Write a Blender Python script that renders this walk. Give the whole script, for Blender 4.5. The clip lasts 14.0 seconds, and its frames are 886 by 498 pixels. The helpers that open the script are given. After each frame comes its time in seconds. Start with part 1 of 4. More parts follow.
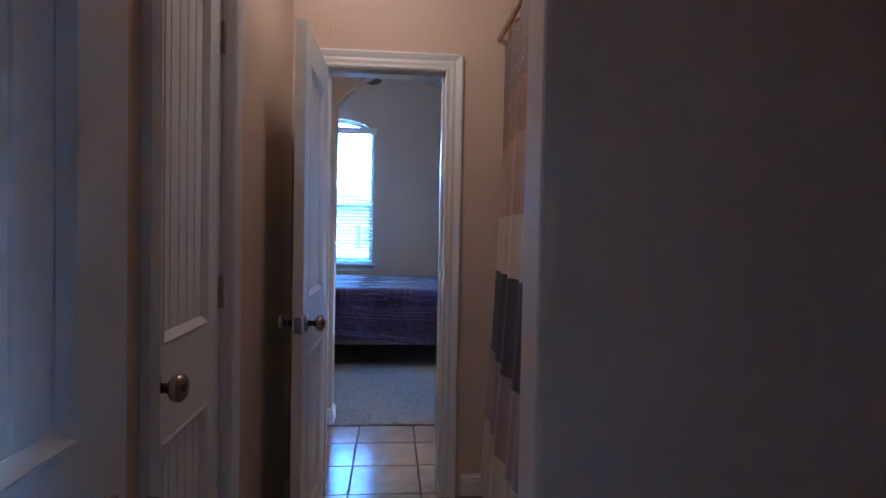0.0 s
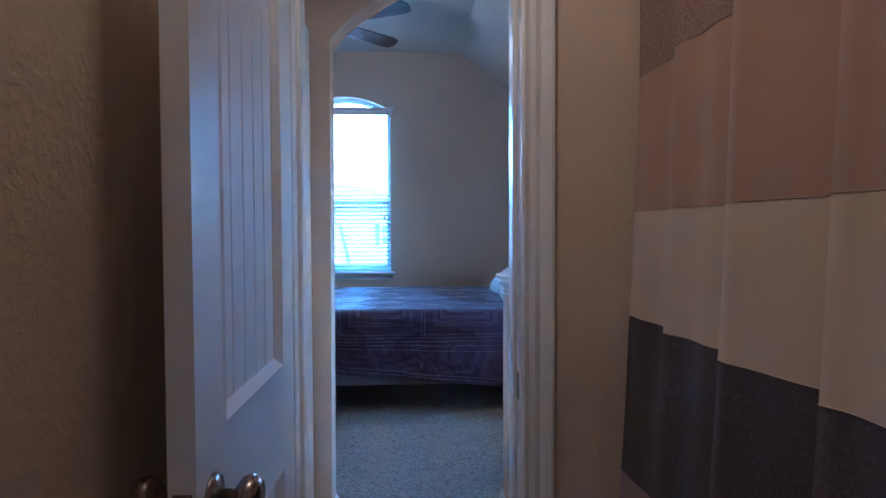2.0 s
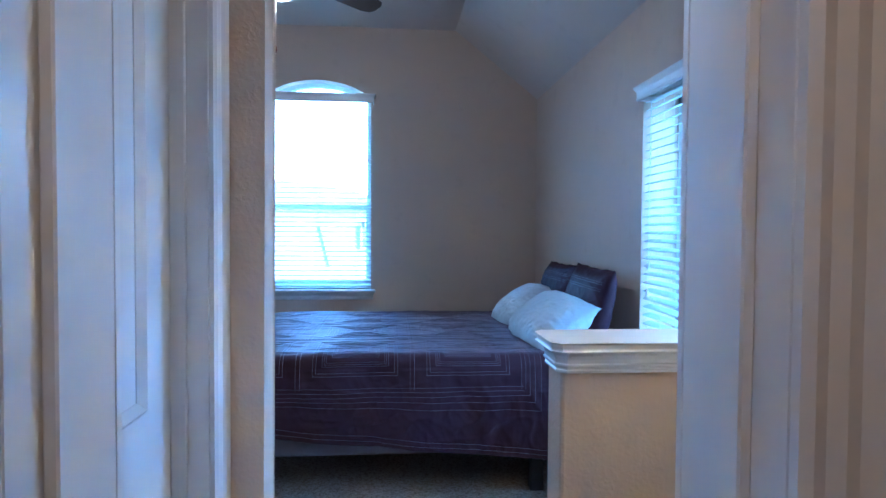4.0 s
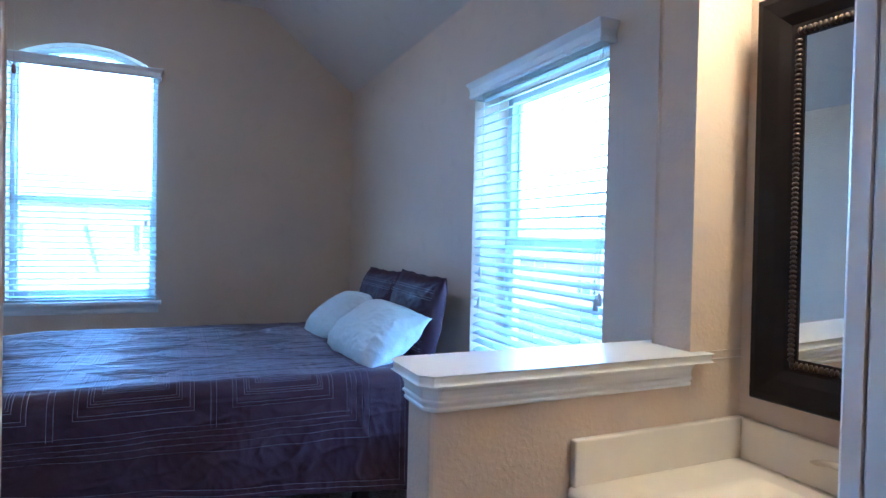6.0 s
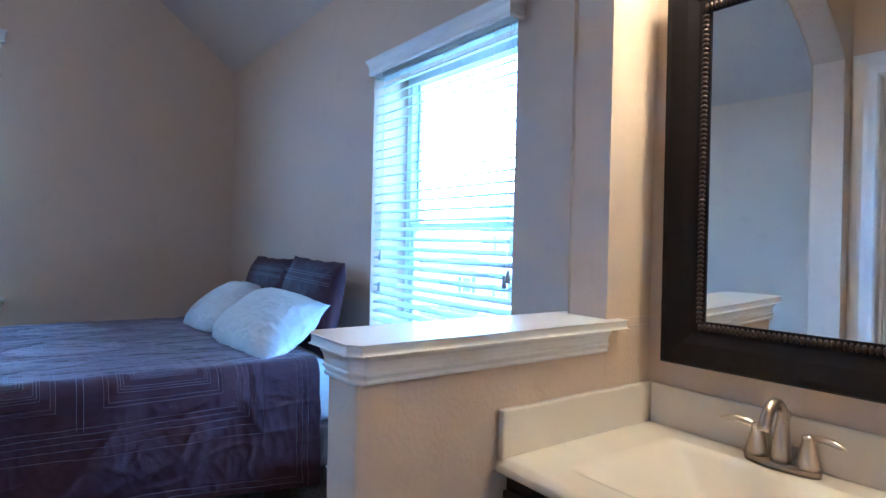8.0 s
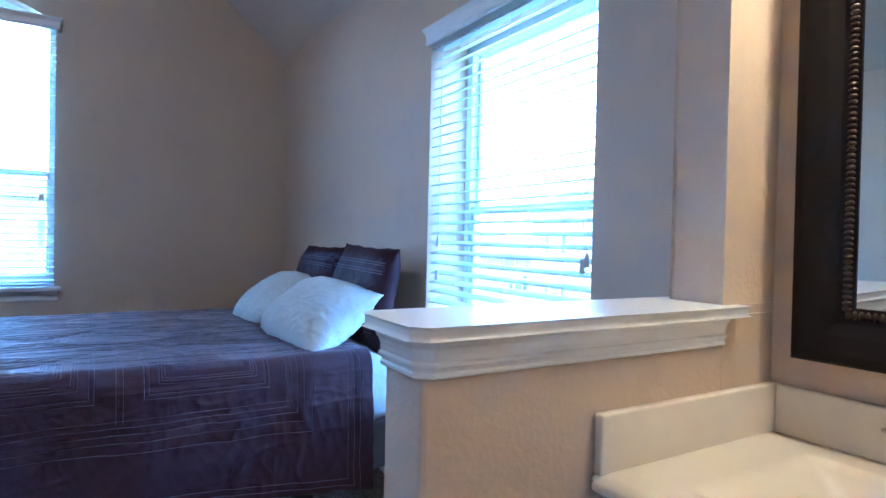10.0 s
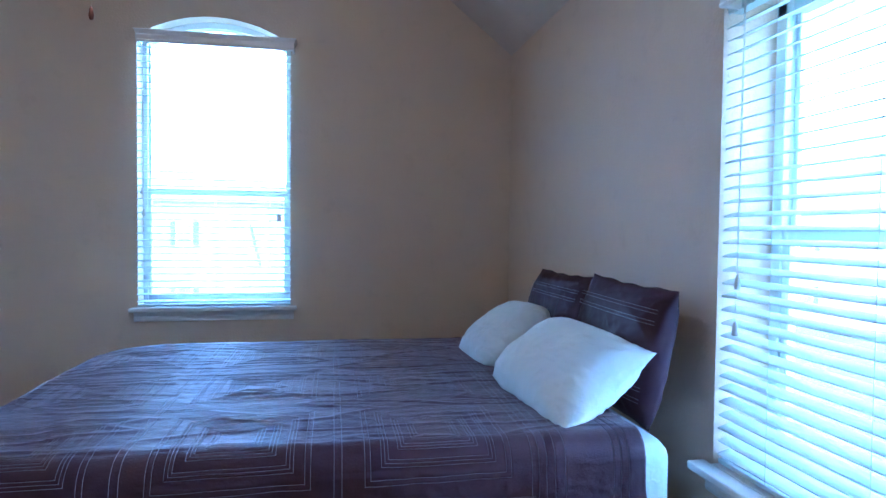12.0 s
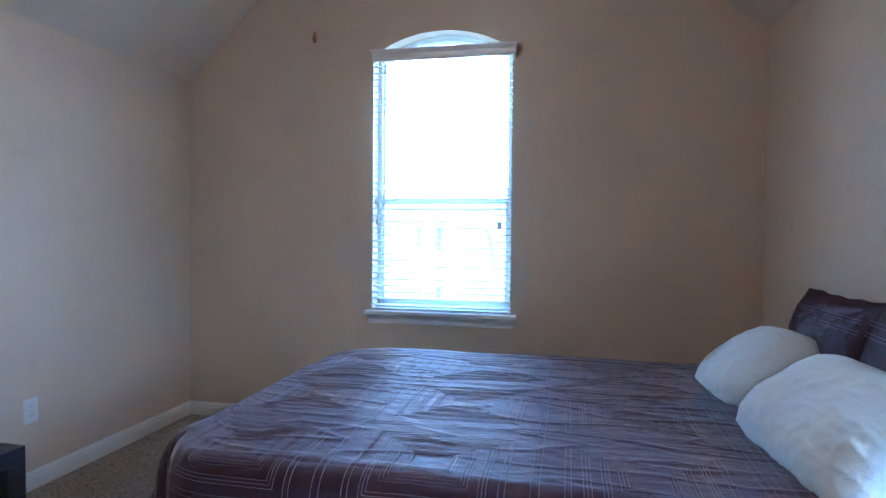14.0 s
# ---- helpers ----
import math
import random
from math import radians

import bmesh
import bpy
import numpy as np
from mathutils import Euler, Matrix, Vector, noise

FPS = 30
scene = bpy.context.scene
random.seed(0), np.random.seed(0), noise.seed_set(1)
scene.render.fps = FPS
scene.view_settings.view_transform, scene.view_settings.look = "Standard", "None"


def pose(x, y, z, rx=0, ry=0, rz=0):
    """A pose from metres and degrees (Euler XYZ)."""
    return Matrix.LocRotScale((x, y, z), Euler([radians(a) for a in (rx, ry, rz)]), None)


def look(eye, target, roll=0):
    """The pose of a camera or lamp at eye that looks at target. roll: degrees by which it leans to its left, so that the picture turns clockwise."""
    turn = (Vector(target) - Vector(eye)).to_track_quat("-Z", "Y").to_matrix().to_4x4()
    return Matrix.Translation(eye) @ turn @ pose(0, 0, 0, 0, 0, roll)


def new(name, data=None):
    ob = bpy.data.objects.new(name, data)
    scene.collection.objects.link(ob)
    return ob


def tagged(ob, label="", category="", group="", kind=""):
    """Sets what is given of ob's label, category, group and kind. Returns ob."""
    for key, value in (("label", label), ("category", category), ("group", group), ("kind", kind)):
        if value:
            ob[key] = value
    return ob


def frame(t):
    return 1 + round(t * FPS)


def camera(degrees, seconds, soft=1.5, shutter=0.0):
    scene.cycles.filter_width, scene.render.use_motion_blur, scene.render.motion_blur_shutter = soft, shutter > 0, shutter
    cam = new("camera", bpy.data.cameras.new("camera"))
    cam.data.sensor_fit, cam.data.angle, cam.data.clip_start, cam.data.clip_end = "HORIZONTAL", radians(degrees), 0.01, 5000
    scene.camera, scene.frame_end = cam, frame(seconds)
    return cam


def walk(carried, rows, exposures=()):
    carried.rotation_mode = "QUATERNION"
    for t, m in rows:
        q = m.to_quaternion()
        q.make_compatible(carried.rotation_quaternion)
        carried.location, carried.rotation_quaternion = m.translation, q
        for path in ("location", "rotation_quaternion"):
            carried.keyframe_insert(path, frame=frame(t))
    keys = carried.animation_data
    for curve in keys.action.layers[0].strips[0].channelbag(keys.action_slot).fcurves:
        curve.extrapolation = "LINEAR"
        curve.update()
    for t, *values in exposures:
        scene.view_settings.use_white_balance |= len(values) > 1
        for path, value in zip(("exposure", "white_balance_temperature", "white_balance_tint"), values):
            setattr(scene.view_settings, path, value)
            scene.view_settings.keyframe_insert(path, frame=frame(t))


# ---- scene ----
cam = camera(73.8, 14.0)
PATH = [
    (0, (0.219, -0.112, 1.278), (0.395, 1.88, 1.226), 1.1),
    (0.5, (0.19, 0.253, 1.295), (0.337, 2.247, 1.241), 1.3),
    (1, (0.2, 0.575, 1.28), (0.341, 2.57, 1.227), 1.2),
    (1.5, (0.241, 0.92, 1.262), (0.362, 2.915, 1.21), 0.4),
    (2, (0.194, 1.259, 1.317), (0.302, 3.255, 1.252), -0.2),
    (4.5, (0.169, 2.443, 1.399), (0.4, 4.429, 1.345), 1.0),
    (5, (0.168, 2.542, 1.397), (0.569, 4.501, 1.35), 1.1),
    (5.5, (0.153, 2.648, 1.395), (0.747, 4.563, 1.358), 1.2),
    (6, (0.129, 2.685, 1.394), (0.952, 4.516, 1.357), 1.3),
    (6.5, (0.122, 2.751, 1.393), (1.107, 4.491, 1.36), 1.2),
    (7, (0.114, 2.814, 1.351), (1.206, 4.49, 1.328), 1.4),
    (7.5, (0.079, 2.804, 1.329), (1.248, 4.427, 1.299), 1.3),
    (10, (0.184, 3.04, 1.242), (1.21, 4.756, 1.206), 1.3),
    (10.5, (0.192, 3.182, 1.291), (1.095, 4.966, 1.245), 1.0),
    (11, (0.17, 3.331, 1.326), (0.966, 5.165, 1.28), 1.2),
    (11.5, (0.227, 3.514, 1.359), (0.824, 5.422, 1.303), 0.7),
    (12, (0.258, 3.658, 1.384), (0.625, 5.623, 1.32), 0.6),
    (12.5, (0.319, 3.761, 1.38), (0.453, 5.755, 1.324), 0.5),
    (13, (0.356, 3.825, 1.402), (0.264, 5.822, 1.347), 0.4),
    (13.5, (0.353, 3.835, 1.423), (0.107, 5.819, 1.367), 0.4),
    (14, (0.35, 3.866, 1.409), (-0.066, 5.822, 1.351), 0.5),
]
EXPOSURES = [(0.0, 5.42, 4020, 16.5), (0.6, 5.36, 4030, 15.5), (2.2, 5.5, 3880, 10.5), (4.3, 5.54, 4120, 11.5), (7.5, 5.65, 4400, 15), (11.0, 5.73, 4380, 14), (14.0, 5.71, 5080, 16)]
walk(cam, [(t, look(eye, target, roll)) for t, eye, target, roll in PATH], EXPOSURES)

# ---- world and lights ----
world = bpy.data.worlds.new("sky")
scene.world = world
world.use_nodes = True
wn = world.node_tree.nodes
sky = wn.new("ShaderNodeTexSky")
sky.sky_type = "NISHITA"
sky.sun_disc = False
sky.sun_elevation = radians(70)
sky.sun_rotation = radians(215)
sky.air_density, sky.dust_density, sky.ozone_density = 1.0, 0.6, 2.0
world.node_tree.links.new(sky.outputs[0], wn["Background"].inputs[0])
wn["Background"].inputs[1].default_value = 0.15

sun = new("sun", bpy.data.lights.new("sun", "SUN"))
sun.data.energy, sun.data.angle, sun.data.color = 0.35, radians(12), (1.0, 0.96, 0.9)
sun.matrix_world = look((-14, -20, 68), (0, 0, 0))


def bulb(name, place, power, size, colour=(1.0, 0.71, 0.31)):
    lamp = new(name, bpy.data.lights.new(name, "POINT"))
    lamp.data.energy, lamp.data.shadow_soft_size, lamp.data.color = power, size, colour
    lamp.location = place
    return lamp


bulb("bath_bulb", (0.09, 1.92, 2.60), 0.30, 0.06, (1.0, 0.64, 0.31))
bulb("fan_bulb", (-0.45, 5.78, 2.69), 0.36, 0.06, (1.0, 0.84, 0.66))
for k in range(3):
    bulb("vanity_bulb", (1.38, 3.16 + 0.2 * k, 2.26), 0.235, 0.05)

# ---- plan ----
XL, XR = -0.25, 1.53            # bath and nook: west and east wall faces
BXL, BYN = -2.45, 7.83          # bedroom: west and north wall faces
DW0, DW1 = 2.715, 2.88          # wall with the bath door
AW0, AW1 = 3.81, 3.945          # wall with the arch
TW0, TW1 = 0.935, 1.083         # wall at the head of the tub
CEIL, RIDGE = 2.74, 3.27
PLATE_E, PLATE_W = 2.655, 2.51  # where the bedroom ceiling slopes meet the side walls
TH = 0.29
HALL = -1.5                     # far end of the hall behind the start

# ---- materials ----
def nodes_of(name):
    mat = bpy.data.materials.new(name)
    mat.use_nodes = True
    nt = mat.node_tree
    return mat, nt, nt.nodes["Principled BSDF"]


def coords(nt, scale=(1, 1, 1)):
    tc = nt.nodes.new("ShaderNodeTexCoord")
    mp = nt.nodes.new("ShaderNodeMapping")
    mp.inputs["Scale"].default_value = scale
    nt.links.new(tc.outputs["Object"], mp.inputs["Vector"])
    return mp.outputs["Vector"]


def noise_tex(nt, vec, scale, detail=3.0, rough=0.5):
    n = nt.nodes.new("ShaderNodeTexNoise")
    n.inputs["Scale"].default_value = scale
    n.inputs["Detail"].default_value = detail
    n.inputs["Roughness"].default_value = rough
    nt.links.new(vec, n.inputs["Vector"])
    return n.outputs["Fac"]


def ramp(nt, fac, stops):
    r = nt.nodes.new("ShaderNodeValToRGB")
    els = r.color_ramp.elements
    while len(els) < len(stops):
        els.new(0.5)
    for el, (p, c) in zip(els, stops):
        el.position = p
        el.color = (*c, 1) if len(c) == 3 else c
    nt.links.new(fac, r.inputs["Fac"])
    return r.outputs["Color"]


def mixed(nt, fac, a, b, mode="MIX"):
    m = nt.nodes.new("ShaderNodeMix")
    m.data_type, m.blend_type = "RGBA", mode
    if isinstance(fac, float):
        m.inputs[0].default_value = fac
    else:
        nt.links.new(fac, m.inputs[0])
    for k, v in ((6, a), (7, b)):
        if isinstance(v, tuple):
            m.inputs[k].default_value = (*v, 1)
        else:
            nt.links.new(v, m.inputs[k])
    return m.outputs[2]


def bump(nt, bsdf, heights):
    """heights: (socket, strength, distance) from coarse to fine."""
    prev = None
    for h, strength, dist in heights:
        b = nt.nodes.new("ShaderNodeBump")
        b.inputs["Strength"].default_value = strength
        b.inputs["Distance"].default_value = dist
        nt.links.new(h, b.inputs["Height"])
        if prev:
            nt.links.new(prev, b.inputs["Normal"])
        prev = b.outputs["Normal"]
    nt.links.new(prev, bsdf.inputs["Normal"])


def surface(name, colour, rough=0.6, vary=0.08, big=1.5, fine=60.0, relief=0.0, dist=0.002, metal=0.0, scale=(1, 1, 1), spec=0.5, sheen=0.0):
    """A surface with a broad and a fine variation of its colour and a fine relief."""
    mat, nt, b = nodes_of(name)
    v = coords(nt, scale)
    lo = tuple(c * (1 - vary) for c in colour)
    hi = tuple(min(1, c * (1 + vary)) for c in colour)
    wide = ramp(nt, noise_tex(nt, v, big, 4), [(0.3, lo), (0.7, hi)])
    small = noise_tex(nt, v, fine, 3)
    col = mixed(nt, small, wide, tuple(c * (1 - 0.6 * vary) for c in colour))
    nt.links.new(col, b.inputs["Base Color"])
    rr = ramp(nt, noise_tex(nt, v, big * 3, 3), [(0.3, (rough * 0.9,) * 3), (0.7, (min(1, rough * 1.1),) * 3)])
    nt.links.new(rr, b.inputs["Roughness"])
    b.inputs["Metallic"].default_value = metal
    b.inputs["Specular IOR Level"].default_value = spec
    if sheen:
        b.inputs["Sheen Weight"].default_value = sheen
    if relief:
        bump(nt, b, [(noise_tex(nt, v, fine * 0.35, 2), relief * 0.6, dist * 2), (small, relief, dist)])
    return mat


def wall_paint(name, colour):
    """Orange-peel wall paint."""
    mat, nt, b = nodes_of(name)
    v = coords(nt)
    wide = ramp(nt, noise_tex(nt, v, 0.9, 4), [(0.3, tuple(c * 0.95 for c in colour)), (0.7, tuple(c * 1.04 for c in colour))])
    scuff = ramp(nt, noise_tex(nt, v, 7.0, 5, 0.6), [(0.30, (0.9, 0.89, 0.88)), (0.42, (1, 1, 1))])
    nt.links.new(mixed(nt, 0.5, wide, scuff, "MULTIPLY"), b.inputs["Base Color"])
    b.inputs["Roughness"].default_value = 0.60
    b.inputs["Specular Tint"].default_value = (1.0, 0.76, 0.94, 1)
    b.inputs["Specular IOR Level"].default_value = 0.35
    peel = ramp(nt, noise_tex(nt, v, 78.0, 2, 0.45), [(0.44, (0, 0, 0)), (0.60, (1, 1, 1))])
    bump(nt, b, [(noise_tex(nt, v, 26.0, 2), 0.10, 0.003), (peel, 0.30, 0.0016)])
    return mat


PAINT = wall_paint("tan_wall_paint", (0.63, 0.505, 0.375))
CEILING = wall_paint("ceiling_paint", (0.66, 0.585, 0.50))
WHITE = surface("white_gloss_paint", (0.78, 0.77, 0.75), 0.32, 0.03, 2.0, 40.0, 0.10, 0.0008)
WHITE_DOOR = surface("white_door_paint", (0.76, 0.75, 0.73), 0.38, 0.03, 2.0, 90.0, 0.18, 0.0008, scale=(3, 3, 0.4))
# white slats and frames, tinted green to hold the window light's cyan cast
BLIND = surface("blind_slat_cyan_cast", (0.66, 0.72, 0.70), 0.5, 0.02, 3.0, 70.0, 0.06, 0.0006)
VINYL = surface("window_vinyl_cyan_cast", (0.74, 0.80, 0.78), 0.4, 0.03, 3.0, 50.0)
NICKEL = surface("brushed_nickel", (0.58, 0.50, 0.40), 0.33, 0.06, 8.0, 220.0, 0.12, 0.0003, metal=1.0)
BRONZE = surface("dark_pewter_knob", (0.36, 0.31, 0.27), 0.24, 0.08, 8.0, 150.0, metal=1.0)
HINGE = surface("hinge_metal", (0.52, 0.47, 0.43), 0.42, 0.08, 9.0, 160.0, metal=1.0)
BLACK_WOOD = surface("black_table_finish", (0.018, 0.017, 0.018), 0.42, 0.2, 5.0, 80.0, 0.15, 0.0006)
CAB_WOOD = surface("espresso_cabinet", (0.024, 0.016, 0.012), 0.35, 0.25, 4.0, 60.0, 0.2, 0.0006, scale=(1, 1, 0.2))
MARBLE = surface("cultured_marble", (0.74, 0.68, 0.58), 0.20, 0.05, 3.0, 16.0)
GROUT = surface("grout", (0.20, 0.155, 0.115), 0.9, 0.15, 4.0, 120.0, 0.4, 0.001)
SHAM = surface("plum_satin_sham", (0.042, 0.017, 0.026), 0.60, 0.15, 5.0, 240.0, 0.25, 0.0006, spec=0.22, sheen=0.0)
BOXSPRING = surface("box_spring_cloth", (0.15, 0.125, 0.122), 0.9, 0.06, 4.0, 350.0, 0.4, 0.0006)
THREAD = surface("pale_thread", (0.215, 0.178, 0.20), 0.5, 0.4, 150.0, 260.0)
TUB = surface("tub_enamel", (0.74, 0.72, 0.68), 0.15, 0.02, 2.0, 30.0)
BLADE = surface("fan_blade_wood", (0.07, 0.055, 0.05), 0.25, 0.2, 3.0, 40.0, 0.1, 0.0005)
CORD = surface("white_cord", (0.75, 0.75, 0.72), 0.7, 0.03, 5.0, 100.0)
PLASTIC = surface("white_plate_plastic", (0.72, 0.71, 0.68), 0.35, 0.02, 5.0, 50.0)
DARK = surface("dark_slot", (0.02, 0.02, 0.02), 0.6, 0.1, 5.0, 50.0)
LAWN = surface("lawn", (0.06, 0.08, 0.035), 0.95, 0.3, 0.4, 6.0, 0.4, 0.02)
SIDING = surface("house_brick", (0.27, 0.22, 0.19), 0.8, 0.1, 0.6, 8.0, 0.2, 0.01)
ROOFING = surface("grey_shingles", (0.22, 0.21, 0.205), 0.9, 0.2, 0.8, 12.0, 0.4, 0.02)
SHUTTER = surface("grey_shutter", (0.06, 0.065, 0.07), 0.7, 0.1, 2.0, 20.0)
PANE_DARK = surface("house_window_pane", (0.14, 0.17, 0.19), 0.1, 0.2, 1.0, 6.0)


def carpet_material():
    mat, nt, b = nodes_of("beige_carpet")
    v = coords(nt)
    wide = ramp(nt, noise_tex(nt, v, 2.2, 5), [(0.3, (0.33, 0.27, 0.215)), (0.7, (0.43, 0.36, 0.295))])
    tuft = noise_tex(nt, v, 190.0, 3, 0.7)
    clump = noise_tex(nt, v, 74.0, 4, 0.75)
    col = mixed(nt, ramp(nt, tuft, [(0.35, (0, 0, 0)), (0.65, (1, 1, 1))]), wide, mixed(nt, 0.5, wide, (0.62, 0.56, 0.50)))
    nt.links.new(mixed(nt, ramp(nt, clump, [(0.36, (0.95, 0.95, 0.95)), (0.56, (0, 0, 0))]), col, (0.17, 0.135, 0.11)), b.inputs["Base Color"])
    b.inputs["Roughness"].default_value = 1.0
    b.inputs["Specular IOR Level"].default_value = 0.1
    bump(nt, b, [(clump, 0.8, 0.012), (tuft, 0.9, 0.006)])
    return mat


def tile_material():
    mat, nt, b = nodes_of("terracotta_floor_tile")
    v = coords(nt)
    oi = nt.nodes.new("ShaderNodeObjectInfo")
    base = ramp(nt, oi.outputs["Random"], [(0.0, (0.44, 0.33, 0.25)), (1.0, (0.53, 0.41, 0.32))])
    mott = ramp(nt, noise_tex(nt, v, 9.0, 6, 0.65), [(0.3, (0.72, 0.68, 0.64)), (0.7, (1, 1, 1))])
    nt.links.new(mixed(nt, 1.0, base, mott, "MULTIPLY"), b.inputs["Base Color"])
    rr = ramp(nt, noise_tex(nt, v, 14.0, 4), [(0.3, (0.14,) * 3), (0.7, (0.24,) * 3)])
    nt.links.new(rr, b.inputs["Roughness"])
    bump(nt, b, [(noise_tex(nt, v, 12.0, 4), 0.25, 0.002)])
    return mat


INSETS = (0.075, 0.091, 0.122, 0.132, 0.142, 0.171, 0.181, 0.191, 0.216, 0.226, 0.236)
BORDERS = (0.035, 0.062, 0.095, 0.250, 0.275, 0.300)
QX, QV, PITCH = -0.885, -0.222, 0.58    # corner of the quilted squares in cloth lengths, and their width


def grooves(nt, fac, places, span):
    """Height that dips at each stitched line."""
    stops = [(0.0, 0.35), (0.010 / span, 1.0)]
    for i, p in enumerate(places):
        gap = places[i + 1] - p if i + 1 < len(places) else 1.0
        if i == 0 or p - places[i - 1] > 0.02:
            stops.append(((p - 0.006) / span, 1.0))
        stops += [(p / span, 0.0), ((p + min(0.006, gap / 2)) / span, 1.0)]
    r = nt.nodes.new("ShaderNodeValToRGB")
    els = r.color_ramp.elements
    els[0].position, els[1].position = 0.0, 1.0
    els[0].color = (stops[0][1],) * 3 + (1,)
    for p, h in stops[1:]:
        els.new(p).color = (h, h, h, 1)
    nt.links.new(fac, r.inputs["Fac"])
    return r.outputs["Color"]


def maths(nt, op, a, b=0.0):
    m = nt.nodes.new("ShaderNodeMath")
    m.operation = op
    for sock, val in zip(m.inputs, (a, b)):
        if isinstance(val, (int, float)):
            sock.default_value = val
        else:
            nt.links.new(val, sock)
    return m.outputs[0]


def quilting(nt):
    """Relief of the stitched squares and of the border lines, in the cloth's own lengths."""
    uv = nt.nodes.new("ShaderNodeUVMap")
    uv.uv_map = "cloth"
    s = nt.nodes.new("ShaderNodeSeparateXYZ")
    nt.links.new(uv.outputs[0], s.inputs[0])
    x, v = s.outputs[0], s.outputs[1]
    a = maths(nt, "PINGPONG", maths(nt, "DIVIDE", maths(nt, "SUBTRACT", x, QX), PITCH), 0.5)
    c = maths(nt, "PINGPONG", maths(nt, "DIVIDE", maths(nt, "SUBTRACT", v, QV), PITCH), 0.5)
    squares = grooves(nt, maths(nt, "MULTIPLY", maths(nt, "MINIMUM", a, c), 2.0), INSETS, PITCH / 2)
    out = maths(nt, "MAXIMUM", maths(nt, "SUBTRACT", QV, v), maths(nt, "SUBTRACT", x, QX + 3 * PITCH))
    border = grooves(nt, maths(nt, "DIVIDE", out, 0.45), BORDERS, 0.45)
    return mixed(nt, maths(nt, "GREATER_THAN", out, 0.0), squares, border), uv.outputs[0]


def coverlet_material():
    """Dark plum satin, puckered along the stitching."""
    mat, nt, b = nodes_of("plum_satin_coverlet")
    v = coords(nt)
    wide = ramp(nt, noise_tex(nt, v, 1.6, 5), [(0.3, (0.026, 0.0096, 0.0126)), (0.7, (0.037, 0.0144, 0.0184))])
    nt.links.new(wide, b.inputs["Base Color"])
    b.inputs["Roughness"].default_value = 0.58
    b.inputs["Specular Tint"].default_value = (1.0, 0.76, 0.94, 1)
    b.inputs["Sheen Weight"].default_value = 0.33
    b.inputs["Sheen Roughness"].default_value = 0.42
    b.inputs["Specular IOR Level"].default_value = 0.42
    b.inputs["Sheen Tint"].default_value = (0.92, 0.78, 0.84, 1)
    relief, flat = quilting(nt)
    stretch = nt.nodes.new("ShaderNodeMapping")
    stretch.inputs["Scale"].default_value = (0.85, 1.0, 1.0)
    nt.links.new(flat, stretch.inputs["Vector"])
    long = stretch.outputs[0]
    bump(nt, b, [(noise_tex(nt, v, 15.0, 4, 0.55), 0.15, 0.006), (relief, 0.24, 0.003), (noise_tex(nt, long, 130.0, 3, 0.6), 0.5, 0.003), (noise_tex(nt, v, 420.0, 2), 0.25, 0.0006)])
    return mat


def lace_material(name, cloth, thread):
    """Printed cloth with thin scrolled lines."""
    mat, nt, b = nodes_of(name)
    v = coords(nt, (1, 1, 1))
    w = nt.nodes.new("ShaderNodeTexVoronoi")
    w.feature = "DISTANCE_TO_EDGE"
    w.inputs["Scale"].default_value = 105.0
    bent = nt.nodes.new("ShaderNodeTexNoise")
    bent.inputs["Scale"].default_value = 18.0
    nt.links.new(v, bent.inputs["Vector"])
    add = nt.nodes.new("ShaderNodeVectorMath")
    add.operation = "MULTIPLY_ADD"
    add.inputs[1].default_value = (0.05, 0.05, 0.05)
    nt.links.new(bent.outputs["Color"], add.inputs[0])
    nt.links.new(v, add.inputs[2])
    nt.links.new(add.outputs[0], w.inputs["Vector"])
    lines = ramp(nt, w.outputs["Distance"], [(0.02, (1, 1, 1)), (0.10, (0, 0, 0))])
    base = ramp(nt, noise_tex(nt, v, 3.0, 3), [(0.3, tuple(c * 0.92 for c in cloth)), (0.7, tuple(c * 1.06 for c in cloth))])
    nt.links.new(mixed(nt, lines, base, thread), b.inputs["Base Color"])
    b.inputs["Roughness"].default_value = 0.7
    b.inputs["Sheen Weight"].default_value = 0.06
    bump(nt, b, [(noise_tex(nt, v, 500.0, 2), 0.3, 0.0006)])
    return mat


def cotton_material():
    """White cotton with crossing soft creases."""
    mat, nt, b = nodes_of("white_cotton")
    v = coords(nt)
    nt.links.new(ramp(nt, noise_tex(nt, v, 4.0, 3), [(0.3, (0.56, 0.595, 0.60)), (0.7, (0.60, 0.635, 0.64))]), b.inputs["Base Color"])
    b.inputs["Roughness"].default_value = 0.85
    b.inputs["Sheen Weight"].default_value = 0.15
    crease = ramp(nt, noise_tex(nt, v, 7.0, 3, 0.5), [(0.40, (0, 0, 0)), (0.50, (1, 1, 1)), (0.60, (0.1, 0.1, 0.1))])
    small = ramp(nt, noise_tex(nt, v, 19.0, 3, 0.5), [(0.42, (0, 0, 0)), (0.51, (1, 1, 1)), (0.60, (0.2, 0.2, 0.2))])
    bump(nt, b, [(crease, 0.17, 0.012), (small, 0.18, 0.005), (noise_tex(nt, v, 420.0, 2), 0.2, 0.0004)])
    return mat


def mirror_material():
    mat, nt, b = nodes_of("mirror_silver")
    b.inputs["Base Color"].default_value = (0.79, 0.81, 0.78, 1)
    b.inputs["Metallic"].default_value, b.inputs["Roughness"].default_value = 1.0, 0.012
    return mat


